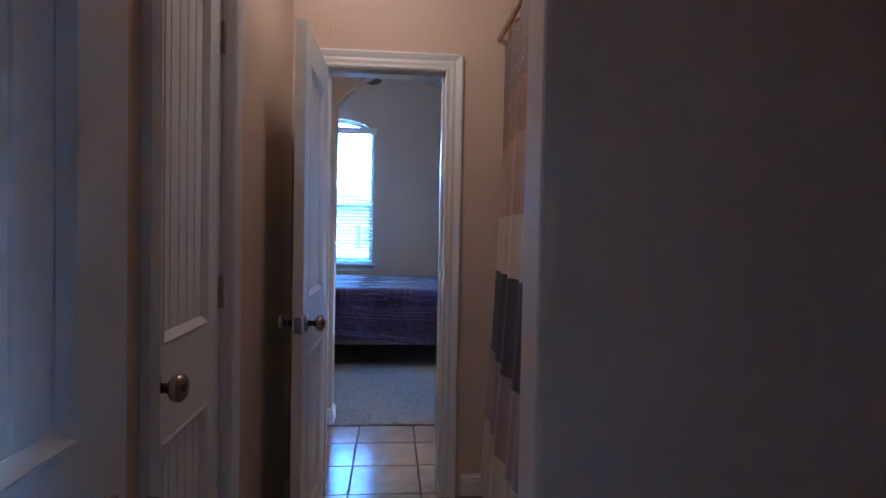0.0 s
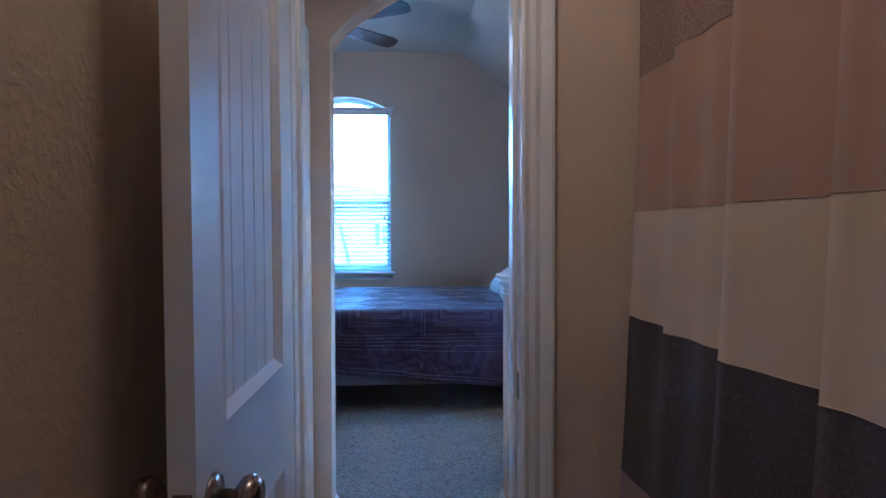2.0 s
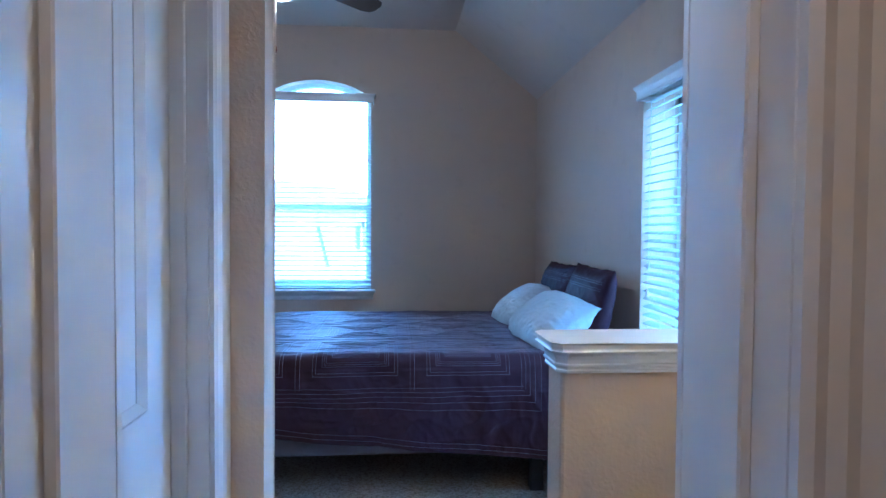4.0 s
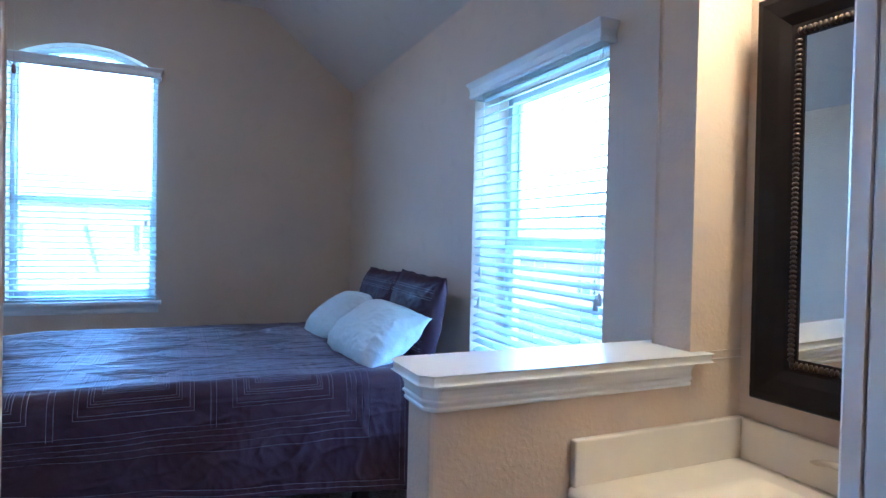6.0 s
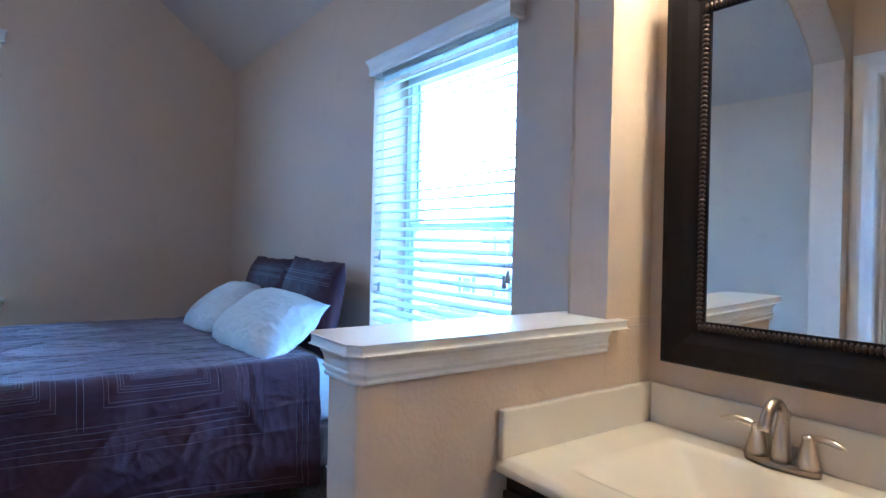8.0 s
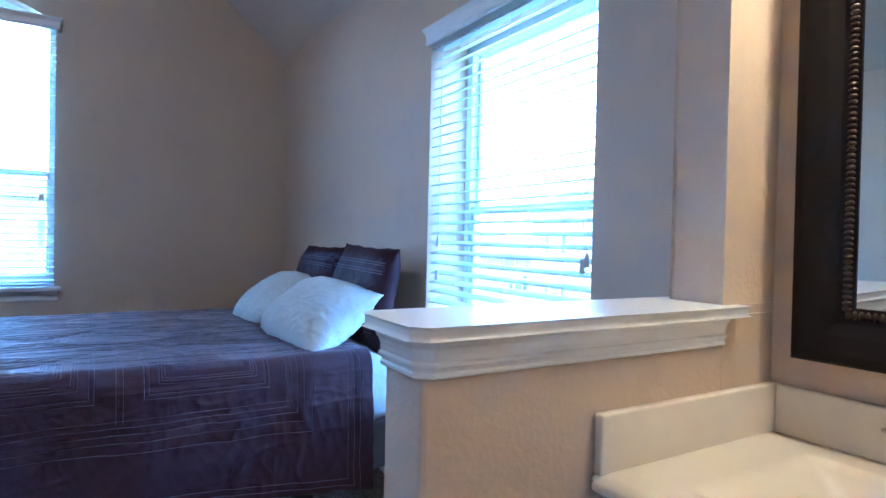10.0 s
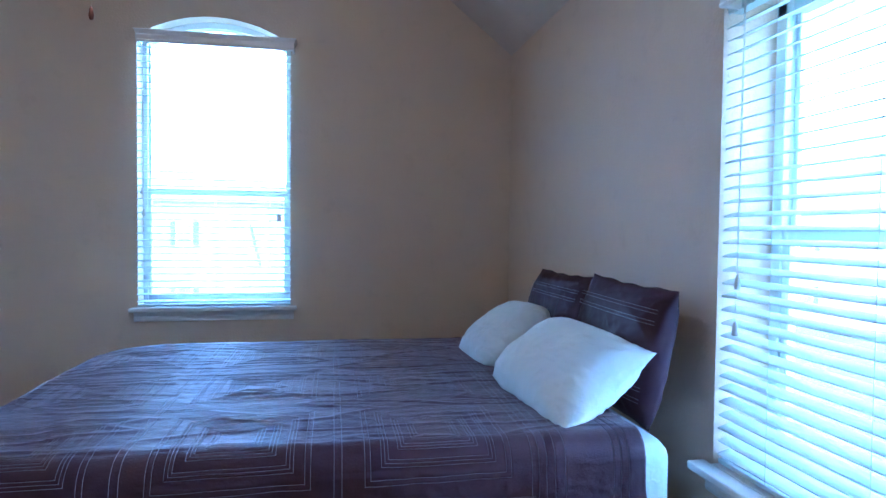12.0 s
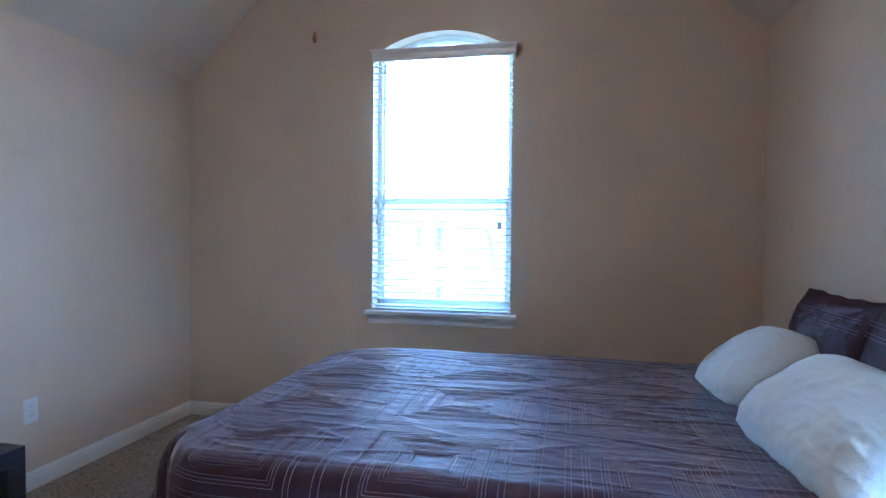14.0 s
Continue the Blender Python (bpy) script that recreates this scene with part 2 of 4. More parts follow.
def glass_material():
    mat, nt, b = nodes_of("window_glass")
    b.inputs["Base Color"].default_value = (0.90, 1.0, 0.97, 1)
    b.inputs["Transmission Weight"].default_value, b.inputs["Roughness"].default_value = 1.0, 0.0
    b.inputs["IOR"].default_value = 1.45
    return mat


def glow_material(name, colour, strength):
    mat, nt, b = nodes_of(name)
    b.inputs["Base Color"].default_value = (0.85, 0.82, 0.76, 1)
    b.inputs["Emission Color"].default_value = (*colour, 1)
    b.inputs["Emission Strength"].default_value = strength
    b.inputs["Roughness"].default_value = 0.35
    return mat


CARPET, TILE, COVERLET, PILLOW = carpet_material(), tile_material(), coverlet_material(), cotton_material()
SATIN = lace_material("charcoal_print", (0.050, 0.034, 0.038), (0.088, 0.064, 0.068))
BROWN_LACE = lace_material("brown_lace_print", (0.205, 0.118, 0.092), (0.33, 0.22, 0.17))
DARK_LACE = lace_material("dark_lace_print", (0.105, 0.075, 0.072), (0.33, 0.28, 0.25))
TAN_CLOTH = surface("tan_cloth", (0.37, 0.225, 0.15), 0.75, 0.05, 3.0, 380.0, 0.3, 0.0005, sheen=0.2)
CREAM_CLOTH = surface("cream_cloth", (0.54, 0.42, 0.30), 0.75, 0.04, 3.0, 380.0, 0.3, 0.0005, sheen=0.2)
MAUVE_CLOTH = surface("mauve_cloth", (0.30, 0.20, 0.185), 0.75, 0.05, 3.0, 380.0, 0.3, 0.0005, sheen=0.2)
SURROUND = surface("brown_wall_tile", (0.30, 0.175, 0.115), 0.3, 0.15, 6.0, 40.0, 0.1, 0.001)
FRAME_WOOD = surface("mirror_frame_espresso", (0.012, 0.008, 0.008), 0.50, 0.35, 9.0, 45.0, 0.5, 0.0015, spec=0.2)
BEAD = surface("bronze_bead", (0.065, 0.044, 0.034), 0.46, 0.3, 20.0, 90.0, 0.2, 0.0005, metal=0.6)
MIRROR, GLASS = mirror_material(), glass_material()
SHADE_GLOW = glow_material("frosted_shade_lit", (1.0, 0.75, 0.45), 0.15)
GLOBE = glow_material("fan_globe_lit", (1.0, 0.86, 0.66), 0.25)

# ---- mesh helpers ----
def link(name, bm, mat, parent=None, label="", smooth=False):
    me = bpy.data.meshes.new(name)
    bmesh.ops.recalc_face_normals(bm, faces=bm.faces[:])
    bm.to_mesh(me)
    bm.free()
    for m in (mat if isinstance(mat, (list, tuple)) else [mat]):
        me.materials.append(m)
    if smooth:
        me.shade_smooth()
    ob = new(name, me)
    if parent:
        ob.parent = parent
    if label:
        tagged(ob, label)
    return ob


def part(name, bm, mat, parent, label="", smooth=False):
    return link(name, bm, mat, parent, label, smooth)


def thing(name, label, category, group="", place=None, kind=""):
    ob = new(name)
    ob.empty_display_size = 0.1
    if place is not None:
        ob.matrix_basis = place
    return tagged(ob, label, category, group, kind)


def setting(name, bm, mat, label="", smooth=False):
    return tagged(link(name, bm, mat, None, "", smooth), label, "", "", "structure")


def box(bm, x0, x1, y0, y1, z0, z1, bevel=0.0, seg=1):
    r = bmesh.ops.create_cube(bm, size=1.0)
    m = Matrix.Translation(((x0 + x1) / 2, (y0 + y1) / 2, (z0 + z1) / 2)) @ Matrix.Diagonal((x1 - x0, y1 - y0, z1 - z0, 1))
    bmesh.ops.transform(bm, matrix=m, verts=r["verts"])
    if bevel:
        edges = list({e for v in r["verts"] for e in v.link_edges})
        bmesh.ops.bevel(bm, geom=edges, offset=bevel, segments=seg, affect="EDGES", profile=0.5)
    return bm


def boxes(*rows, bevel=0.0):
    bm = bmesh.new()
    for r in rows:
        box(bm, *r, bevel=bevel)
    return bm


def prism(bm, outline, axis, a, b):
    """A 2D outline drawn out along an axis from a to b; the outline's two coordinates are the other axes in order."""
    def at(p, c):
        q = list(p)
        q.insert("xyz".index(axis), c)
        return bm.verts.new(q)
    va, vb = [at(p, a) for p in outline], [at(p, b) for p in outline]
    n = len(outline)
    bm.faces.new(va)
    bm.faces.new(vb[::-1])
    for i in range(n):
        bm.faces.new((va[i], va[(i + 1) % n], vb[(i + 1) % n], vb[i]))
    return bm


def lathe(bm, profile, m, seg=20):
    """Profile rows of (radius, height) turned about z, put at m."""
    rings = []
    for r, h in profile:
        rings.append([bm.verts.new(m @ Vector((r * math.cos(2 * math.pi * k / seg), r * math.sin(2 * math.pi * k / seg), h))) for k in range(seg)])
    for a, b in zip(rings, rings[1:]):
        for k in range(seg):
            bm.faces.new((a[k], a[(k + 1) % seg], b[(k + 1) % seg], b[k]))
    bm.faces.new(rings[0][::-1])
    bm.faces.new(rings[-1])
    return bm


def tube(bm, path, radii, seg=12, flat=1.0):
    """A tube along a list of points."""
    pts = [Vector(p) for p in path]
    rings = []
    side = None
    for i, p in enumerate(pts):
        d = (pts[min(i + 1, len(pts) - 1)] - pts[max(i - 1, 0)]).normalized()
        if side is None:
            side = d.orthogonal().normalized()
        side = (side - d * side.dot(d)).normalized()
        up = d.cross(side)
        r = radii[i] if isinstance(radii, (list, tuple)) else radii
        rings.append([bm.verts.new(p + side * (r * math.cos(2 * math.pi * k / seg)) + up * (r * flat * math.sin(2 * math.pi * k / seg))) for k in range(seg)])
    for a, b in zip(rings, rings[1:]):
        for k in range(seg):
            bm.faces.new((a[k], a[(k + 1) % seg], b[(k + 1) % seg], b[k]))
    bm.faces.new(rings[0][::-1])
    bm.faces.new(rings[-1])
    return bm


def sweep(bm, profile, path, closed=False):
    """A moulding: profile points (out, along z or normal) swept along path points; each path point gives (place, out, up)."""
    rows = []
    for place, out, up in path:
        rows.append([bm.verts.new(Vector(place) + Vector(out) * a + Vector(up) * b) for a, b in profile])
    n = len(profile)
    pairs = list(zip(rows, rows[1:])) + ([(rows[-1], rows[0])] if closed else [])
    for a, b in pairs:
        for k in range(n):
            bm.faces.new((a[k], a[(k + 1) % n], b[(k + 1) % n], b[k]))
    if not closed:
        bm.faces.new(rows[0])
        bm.faces.new(rows[-1][::-1])
    return bm


def arc(x0, x1, z, rise, n=24):
    """Points of a segmental arch from x0 to x1, springing at z."""
    half, mid = (x1 - x0) / 2, (x0 + x1) / 2
    rad = (half * half + rise * rise) / (2 * rise)
    return [(mid + u, z + rise - rad + math.sqrt(rad * rad - u * u)) for u in [half * (-1 + 2 * k / n) for k in range(n + 1)]]

# ---- structure ----
WALL_LABEL = "tan painted wall with orange-peel texture"
FULL = 3.45
# west wall of bath and nook, with the linen closet's and the nook's door openings
CL0, CL1, ND0, ND1, DH, G = 1.105, 1.660, 2.99, 3.70, 2.05, 0.019
OPEN = DH + G
setting("wall_bath_west", prism(bmesh.new(), [(HALL, 0), (CL0 - G, 0), (CL0 - G, OPEN), (CL1 + G, OPEN), (CL1 + G, 0), (ND0 - G, 0), (ND0 - G, OPEN), (ND1 + G, OPEN), (ND1 + G, 0),
                                              (AW0, 0), (AW0, CEIL), (HALL, CEIL)], "x", XL - 0.12, XL), PAINT, WALL_LABEL)
setting("wall_closet_back", boxes((XL - 0.75, XL - 0.70, 0.6, 3.8, 0, CEIL), (XL - 0.70, XL - 0.12, 0.6, 0.65, 0, CEIL)), PAINT, WALL_LABEL)
# wall with the entry doorway, behind the starting point
EN0, EN1 = -0.176, 0.611
setting("wall_bath_south", prism(bmesh.new(), [(XL, 0), (EN0, 0), (EN0, OPEN), (EN1, OPEN), (EN1, 0), (XR, 0), (XR, CEIL), (XL, CEIL)], "y", -0.03, 0.10), PAINT, WALL_LABEL)
setting("wall_hall", boxes((XL, XR + TH, HALL - 0.12, HALL, 0, CEIL), (XR, XR + TH, HALL, -1.06, 0, CEIL), (XR, XR + TH, -1.06, -0.41, 0, 0.93), (XR, XR + TH, -1.06, -0.41, 1.48, CEIL),
                           (XR, XR + TH, -0.41, -0.03, 0, CEIL)), PAINT, "tan hall wall with a daylit window opening")
setting("wall_tub_head", box(bmesh.new(), 0.488, XR, TW0, TW1, 0, CEIL, 0.012, 2), PAINT, WALL_LABEL)
# wall with the bath doorway
BD0, BD1 = -0.09, 0.466
setting("wall_bath_north", prism(bmesh.new(), [(XL, 0), (BD0 - 0.02, 0), (BD0 - 0.02, DH + 0.02), (BD1 + 0.02, DH + 0.02), (BD1 + 0.02, 0), (XR, 0), (XR, CEIL), (XL, CEIL)], "y", DW0, DW1), PAINT, WALL_LABEL)

# arch wall between nook and bedroom
AX0, AX1, SPRING, RISE = -0.155, 1.347, 2.13, 0.33
bm = bmesh.new()
prism(bm, [(BXL - TH, 0), (AX0, 0), *arc(AX0, AX1, SPRING, RISE, 32), (AX1, 0), (XR, 0), (XR, FULL), (BXL - TH, FULL)], "y", AW0, AW1)
bm.normal_update()
sharp = [e for e in bm.edges if len(e.link_faces) == 2 and e.calc_face_angle() > 1.2 and all(AX0 - 0.01 < v.co.x < AX1 + 0.01 and v.co.z < 2.6 for v in e.verts)]
bmesh.ops.bevel(bm, geom=sharp, offset=0.009, segments=3, affect="EDGES", profile=0.5)
setting("wall_arch", bm, PAINT, "tan painted wall with a wide arched opening")

# east wall, one face through bath, nook and bedroom, with the low window
W2Y0, W2Y1, W2Z0, W2Z1 = 4.385, 5.435, 0.60, 2.155
setting("wall_east", boxes((XR, XR + TH, -0.03, W2Y0, 0, PLATE_E), (XR, XR + TH, W2Y0, W2Y1, 0, W2Z0), (XR, XR + TH, W2Y0, W2Y1, W2Z1, PLATE_E), (XR, XR + TH, W2Y1, BYN, 0, PLATE_E),
                           (XR, XR + TH, -0.03, AW0, PLATE_E, CEIL)), PAINT, WALL_LABEL)
setting("wall_west", boxes((BXL - TH, BXL, AW1, BYN, 0, PLATE_W)), PAINT, WALL_LABEL)
# north wall with the arched window
W1X0, W1X1, W1Z0, W1Z1, W1R = -1.0, -0.030, 0.855, 2.63, 0.15
bm = boxes((BXL - TH, W1X0, BYN, BYN + TH, 0, FULL), (W1X1, XR + TH, BYN, BYN + TH, 0, FULL), (W1X0, W1X1, BYN, BYN + TH, 0, W1Z0))
prism(bm, [*arc(W1X0, W1X1, W1Z1, W1R), (W1X1, FULL), (W1X0, FULL)], "y", BYN, BYN + TH)
setting("wall_north", bm, PAINT, WALL_LABEL)
# ceilings
setting("ceiling_bath", boxes((XL - 0.75, XR + TH, HALL - 0.12, AW0, CEIL, CEIL + 0.1)), CEILING, "pale flat ceiling")
XS0, XS1 = BXL + 0.76, XR - 0.78
bm = bmesh.new()
prism(bm, [(BXL - TH, PLATE_W - 0.19), (BXL, PLATE_W), (XS0, RIDGE), (XS1, RIDGE), (XR, PLATE_E), (XR + TH, PLATE_E - 0.19), (XR + TH, PLATE_E + 0.1), (XS1 + 0.06, RIDGE + 0.15), (XS0 - 0.06, RIDGE + 0.15), (BXL - TH, PLATE_W + 0.1)], "y", AW1, BYN)
setting("ceiling_bedroom", bm, CEILING, "pale ceiling with two sloped sides")
# floors
setting("floor_slab", boxes((XL - 0.75, XR + TH, HALL - 0.12, 3.775, -0.12, -0.012)), GROUT, "brown grout under floor tiles")
bm = bmesh.new()
bmesh.ops.create_grid(bm, x_segments=2, y_segments=2, size=0.5)
bmesh.ops.transform(bm, matrix=Matrix.Translation(((BXL + XR) / 2, (3.775 + BYN) / 2, 0.008)) @ Matrix.Diagonal((XR - BXL, BYN - 3.775, 1, 1)), verts=bm.verts)
setting("floor_carpet", bm, CARPET, "beige cut-pile carpet")
setting("floor_base", boxes((BXL - TH, XR + TH, 3.775, BYN + TH, -0.12, 0.0)), GROUT, "floor under the carpet")

BASE_PROFILE = [(0, 0), (0.016, 0), (0.016, 0.068), (0.012, 0.074), (0.012, 0.086), (0.006, 0.093), (0.004, 0.104), (0, 0.104)]


def baseboard(points, outs, name="baseboard"):
    bm = bmesh.new()
    sweep(bm, BASE_PROFILE, [((x, y, 0.006), (*o, 0), (0, 0, 1)) for (x, y), o in zip(points, outs)])
    return setting(name, bm, WHITE, "white moulded baseboard")


baseboard([(XR, AW1), (XR, BYN), (BXL, BYN), (BXL, AW1)], [(-1, 0), (-1, -1), (1, -1), (1, 0)])
baseboard([(XL, ND1 + 0.11), (XL, AW0), (AX0, AW0), (AX0, AW1), (BXL, AW1)], [(1, 0), (1, -1), (1, -1), (1, 1), (0, 1)])
baseboard([(BD1 + 0.11, DW0), (0.70, DW0)], [(0, -1), (0, -1)])
baseboard([(XL, CL1 + 0.075), (XL, DW0), (BD0 - 0.09, DW0)], [(1, 0), (1, -1), (0, -1)])
baseboard([(XR, TW0), (0.488, TW0), (0.488, TW1)], [(0, -1), (-1, -1), (-1, 0)])

# ---- door casings ----
CASE = [(0.0, 0.0), (0.0, 0.010), (0.008, 0.016), (0.020, 0.012), (0.034, 0.015), (0.048, 0.011), (0.060, 0.016), (0.074, 0.020), (0.082, 0.018), (0.082, 0.0)]


def casing(name, a0, a1, top, face, axis, out, width=0.082, parent=None):
    """White moulded trim round a doorway. axis: the wall runs along x or y at face; out: +1 or -1."""
    k = width / 0.082
    bm = bmesh.new()
    stations = []
    for a, z, da, dz in ((a0, 0.0, -1, 0), (a0, top, -1, 1), (a1, top, 1, 1), (a1, 0.0, 1, 0)):
        if axis == "x":
            stations.append(((a, face, z), (da * k, 0, dz * k), (0, out, 0)))
        else:
            stations.append(((face, a, z), (0, da * k, dz * k), (out, 0, 0)))
    sweep(bm, CASE, stations)
    ob = link(name, bm, WHITE, parent)
    return ob if parent else tagged(ob, "white moulded door casing", "", "", "structure")


casing("trim_bath_door_front", BD0, BD1, DH, DW0, "x", -1)
casing("trim_bath_door_back", BD0, BD1, DH, DW1, "x", 1)
casing("trim_closet_door", CL0, CL1, DH, XL, "y", 1, 0.06)
casing("trim_nook_door", ND0, ND1, DH, XL, "y", 1, 0.105)
casing("trim_entry_door", EN0 + 0.02, EN1 - 0.02, DH, 0.10, "x", 1, 0.06)


def jamb(name, a0, a1, top, d0, d1, axis, stop):
    """Jamb boards lining an opening, with a door stop."""
    bm = bmesh.new()
    t = 0.018
    rows = [(a0 - t, a0, 0, top), (a1, a1 + t, 0, top), (a0 - t, a1 + t, top, top + t)]
    s0, s1 = stop
    rows2 = [(a0, a0 + 0.012, 0, top - 0.012), (a1 - 0.012, a1, 0, top - 0.012), (a0, a1, top - 0.012, top)]
    for (p, q, z0, z1), (e0, e1) in [(r, (d0, d1)) for r in rows] + [(r, (s0, s1)) for r in rows2]:
        if axis == "x":
            box(bm, p, q, e0, e1, z0, z1, 0.002)
        else:
            box(bm, e0, e1, p, q, z0, z1, 0.002)
    return setting(name, bm, WHITE, "white painted door jamb with stop")


jamb("jamb_bath_door", BD0, BD1, DH, DW0 + 0.001, DW1 - 0.001, "x", (DW0 + 0.045, DW0 + 0.085))
jamb("jamb_closet_door", CL0, CL1, DH, XL - 0.119, XL - 0.001, "y", (XL - 0.11, XL - 0.068))
jamb("jamb_nook_door", ND0, ND1, DH, XL - 0.119, XL - 0.001, "y", (XL - 0.085, XL - 0.05))
jamb("jamb_entry_door", EN0 + 0.02, EN1 - 0.02, DH, -0.029, 0.099, "x", (0.02, 0.055))

# ---- doors ----
LEAF_T = 0.038


def panel_field(bm, x0, x1, z0, z1, side):
    """Sloped moulding round a sunk panel on one side of a leaf."""
    f, d, w = LEAF_T / 2, 0.011, 0.024
    a = [(x0, z0), (x1, z0), (x1, z1), (x0, z1)]
    c = [(x0 + w, z0 + w), (x1 - w, z0 + w), (x1 - w, z1 - w), (x0 + w, z1 - w)]
    lip = [(x0 + 0.006, z0 + 0.006), (x1 - 0.006, z0 + 0.006), (x1 - 0.006, z1 - 0.006), (x0 + 0.006, z1 - 0.006)]
    rings = [[bm.verts.new((x, side * y, z)) for x, z in r] for r, y in ((a, f), (lip, f + 0.003), (c, f - d), (c, f - d - 0.004))]
    for p, q in zip(rings, rings[1:]):
        for k in range(4):
            bm.faces.new((p[k], p[(k + 1) % 4], q[(k + 1) % 4], q[k]))


def knob_set(parent, x, z, sides=(1, -1)):
    for s in sides:
        m = Matrix.Translation((x, s * LEAF_T / 2, z)) @ pose(0, 0, 0, -90 * s, 0, 0) @ Matrix.Scale(1.04, 4)
        bm = bmesh.new()
        lathe(bm, [(0.001, 0), (0.033, 0), (0.033, 0.003), (0.029, 0.008), (0.020, 0.011), (0.012, 0.013)], m, 28)
        rose = part("rose", bm, BRONZE, parent, "dark metal rose", True)
        bm = bmesh.new()
        lathe(bm, [(0.0105, 0.012), (0.0105, 0.030), (0.016, 0.034), (0.026, 0.041), (0.0295, 0.050), (0.028, 0.060), (0.020, 0.067), (0.008, 0.070), (0.001, 0.0705)], m, 28)
        part("knob", bm, BRONZE, parent, "round dark metal knob", True)
    bm = box(bmesh.new(), x + 0.0585, x + 0.0613, -0.013, 0.013, z - 0.03, z + 0.03, 0.001)
    part("latch_plate", bm, BRONZE, parent, "dark metal latch plate")


def door(name, label, width, knob_z, m, hinges_at=None, sides=(1, -1)):
    """A two-panel planked door; local x runs from the hinge to the latch edge."""
    top = thing(name, label, "door", "", m, "structure")
    h, st = 2.035, (0.112 if width < 0.65 else 0.132)
    px0, px1 = st, width - st
    fields = [(0.14, 0.805), (1.02, h - 0.13)]
    f = LEAF_T / 2
    bm = bmesh.new()
    for r in ((0, px0, 0.008, h), (px1, width, 0.008, h), (px0, px1, 0.008, fields[0][0]), (px0, px1, fields[0][1], fields[1][0]), (px0, px1, fields[1][1], h)):
        box(bm, r[0], r[1], -f, f, r[2], r[3])
    for z0, z1 in fields:
        for s in (1, -1):
            panel_field(bm, px0, px1, z0, z1, s)
        box(bm, px0, px1, -f + 0.017, f - 0.017, z0, z1)
    part("leaf", bm, WHITE_DOOR, top)
    n = 5
    w = (px1 - px0 - 0.044) / n
    for z0, z1 in fields:
        for k in range(n):
            a = px0 + 0.022 + w * k
            bm = box(bmesh.new(), a + 0.0012, a + w - 0.0012, -f + 0.0125, f - 0.0125, z0 + 0.02, z1 - 0.02, 0.003)
            part("plank", bm, WHITE_DOOR, top)
    knob_set(top, width - 0.06, knob_z, sides)
    for z in (0.22, 1.095, 1.83):
        bm = bmesh.new()
        lathe(bm, [(0.0065, -0.045), (0.0065, 0.045), (0.003, 0.05)], Matrix.Translation((-0.005, (hinges_at or 1) * (f + 0.004), z)), 10)
        box(bm, -0.004, -0.0005, -f, f, z - 0.045, z + 0.045)
        box(bm, 0.0, 0.022, (hinges_at or 1) * f - 0.001, (hinges_at or 1) * f + 0.0015, z - 0.044, z + 0.044)
        part("hinge", bm, HINGE, top, "dull metal hinge")
    return top


# bath door, swung open into the bath; linen closet door, shut; nook door, shut; entry door, open along the wall
door("door_1", "white two-panel planked door standing open beside a wall", 0.61, 0.935, pose(BD0 - 0.014, 2.662, 0, 0, 0, -90.8), hinges_at=-1)
door("door_2", "white narrow planked linen closet door, shut", CL1 - CL0 - 0.006, 0.942, pose(XL - 0.045, CL1 - 0.003, 0, 0, 0, -90), hinges_at=1, sides=(1,))
door("door_3", "white planked door, shut, in the vanity nook", ND1 - ND0 - 0.006, 0.925, pose(XL - 0.105, ND1 - 0.003, 0, 0, 0, -90), hinges_at=-1, sides=(1,))
door("door_4", "white planked entry door, open along the bath wall", 0.71, 0.89, pose(-0.168, 0.04, 0, 0, 0, 90), hinges_at=1)
bm = bmesh.new()
for z in (0.92,):
    box(bm, BD1 - 0.0015, BD1 + 0.0005, DW0 + 0.012, DW0 + 0.040, z - 0.035, z + 0.035, 0.0006)
tagged(link("strike_plate", bm, BRONZE), "dark metal strike plate on the door jamb", "strike plate")

# ---- half wall ----
HX0 = 0.614
HW = thing("half_wall", "tan half wall with a white moulded cap", "half wall", "", None, "structure")
part("wall_body", box(bmesh.new(), HX0, XR - 0.02, AW0 + 0.001, AW1 - 0.001, 0, 1.06, 0.010, 2), PAINT, HW)
bm = bmesh.new()
CX0, CX1, CY0, CY1 = 0.585, 1.384, 3.778, 3.985
ch = 0.022
prism(bm, [(CX0, CY0 + ch), (CX0 + ch, CY0), (CX1, CY0), (CX1, AW0 + 0.004), (XR - 0.001, AW0 + 0.004), (XR - 0.001, CY1), (CX0 + ch, CY1), (CX0, CY1 - ch)], "z", 1.091, 1.113)
bm.normal_update()
bmesh.ops.bevel(bm, geom=[e for e in bm.edges if abs(e.verts[0].co.z - e.verts[1].co.z) < 1e-5], offset=0.0065, segments=3, affect="EDGES", profile=0.5)
part("cap", bm, WHITE, HW, "white glossy wooden cap with clipped corners")
CROWN = [(0, 0), (0.010, 0), (0.013, 0.003), (0.013, 0.007), (0.010, 0.010), (0.012, 0.015), (0.017, 0.019), (0.017, 0.023), (0.013, 0.026), (0.0135, 0.036), (0.017, 0.046), (0.022, 0.052), (0.023, 0.056), (0.023, 0.062), (0, 0.062)]
bm = bmesh.new()
mx0 = HX0
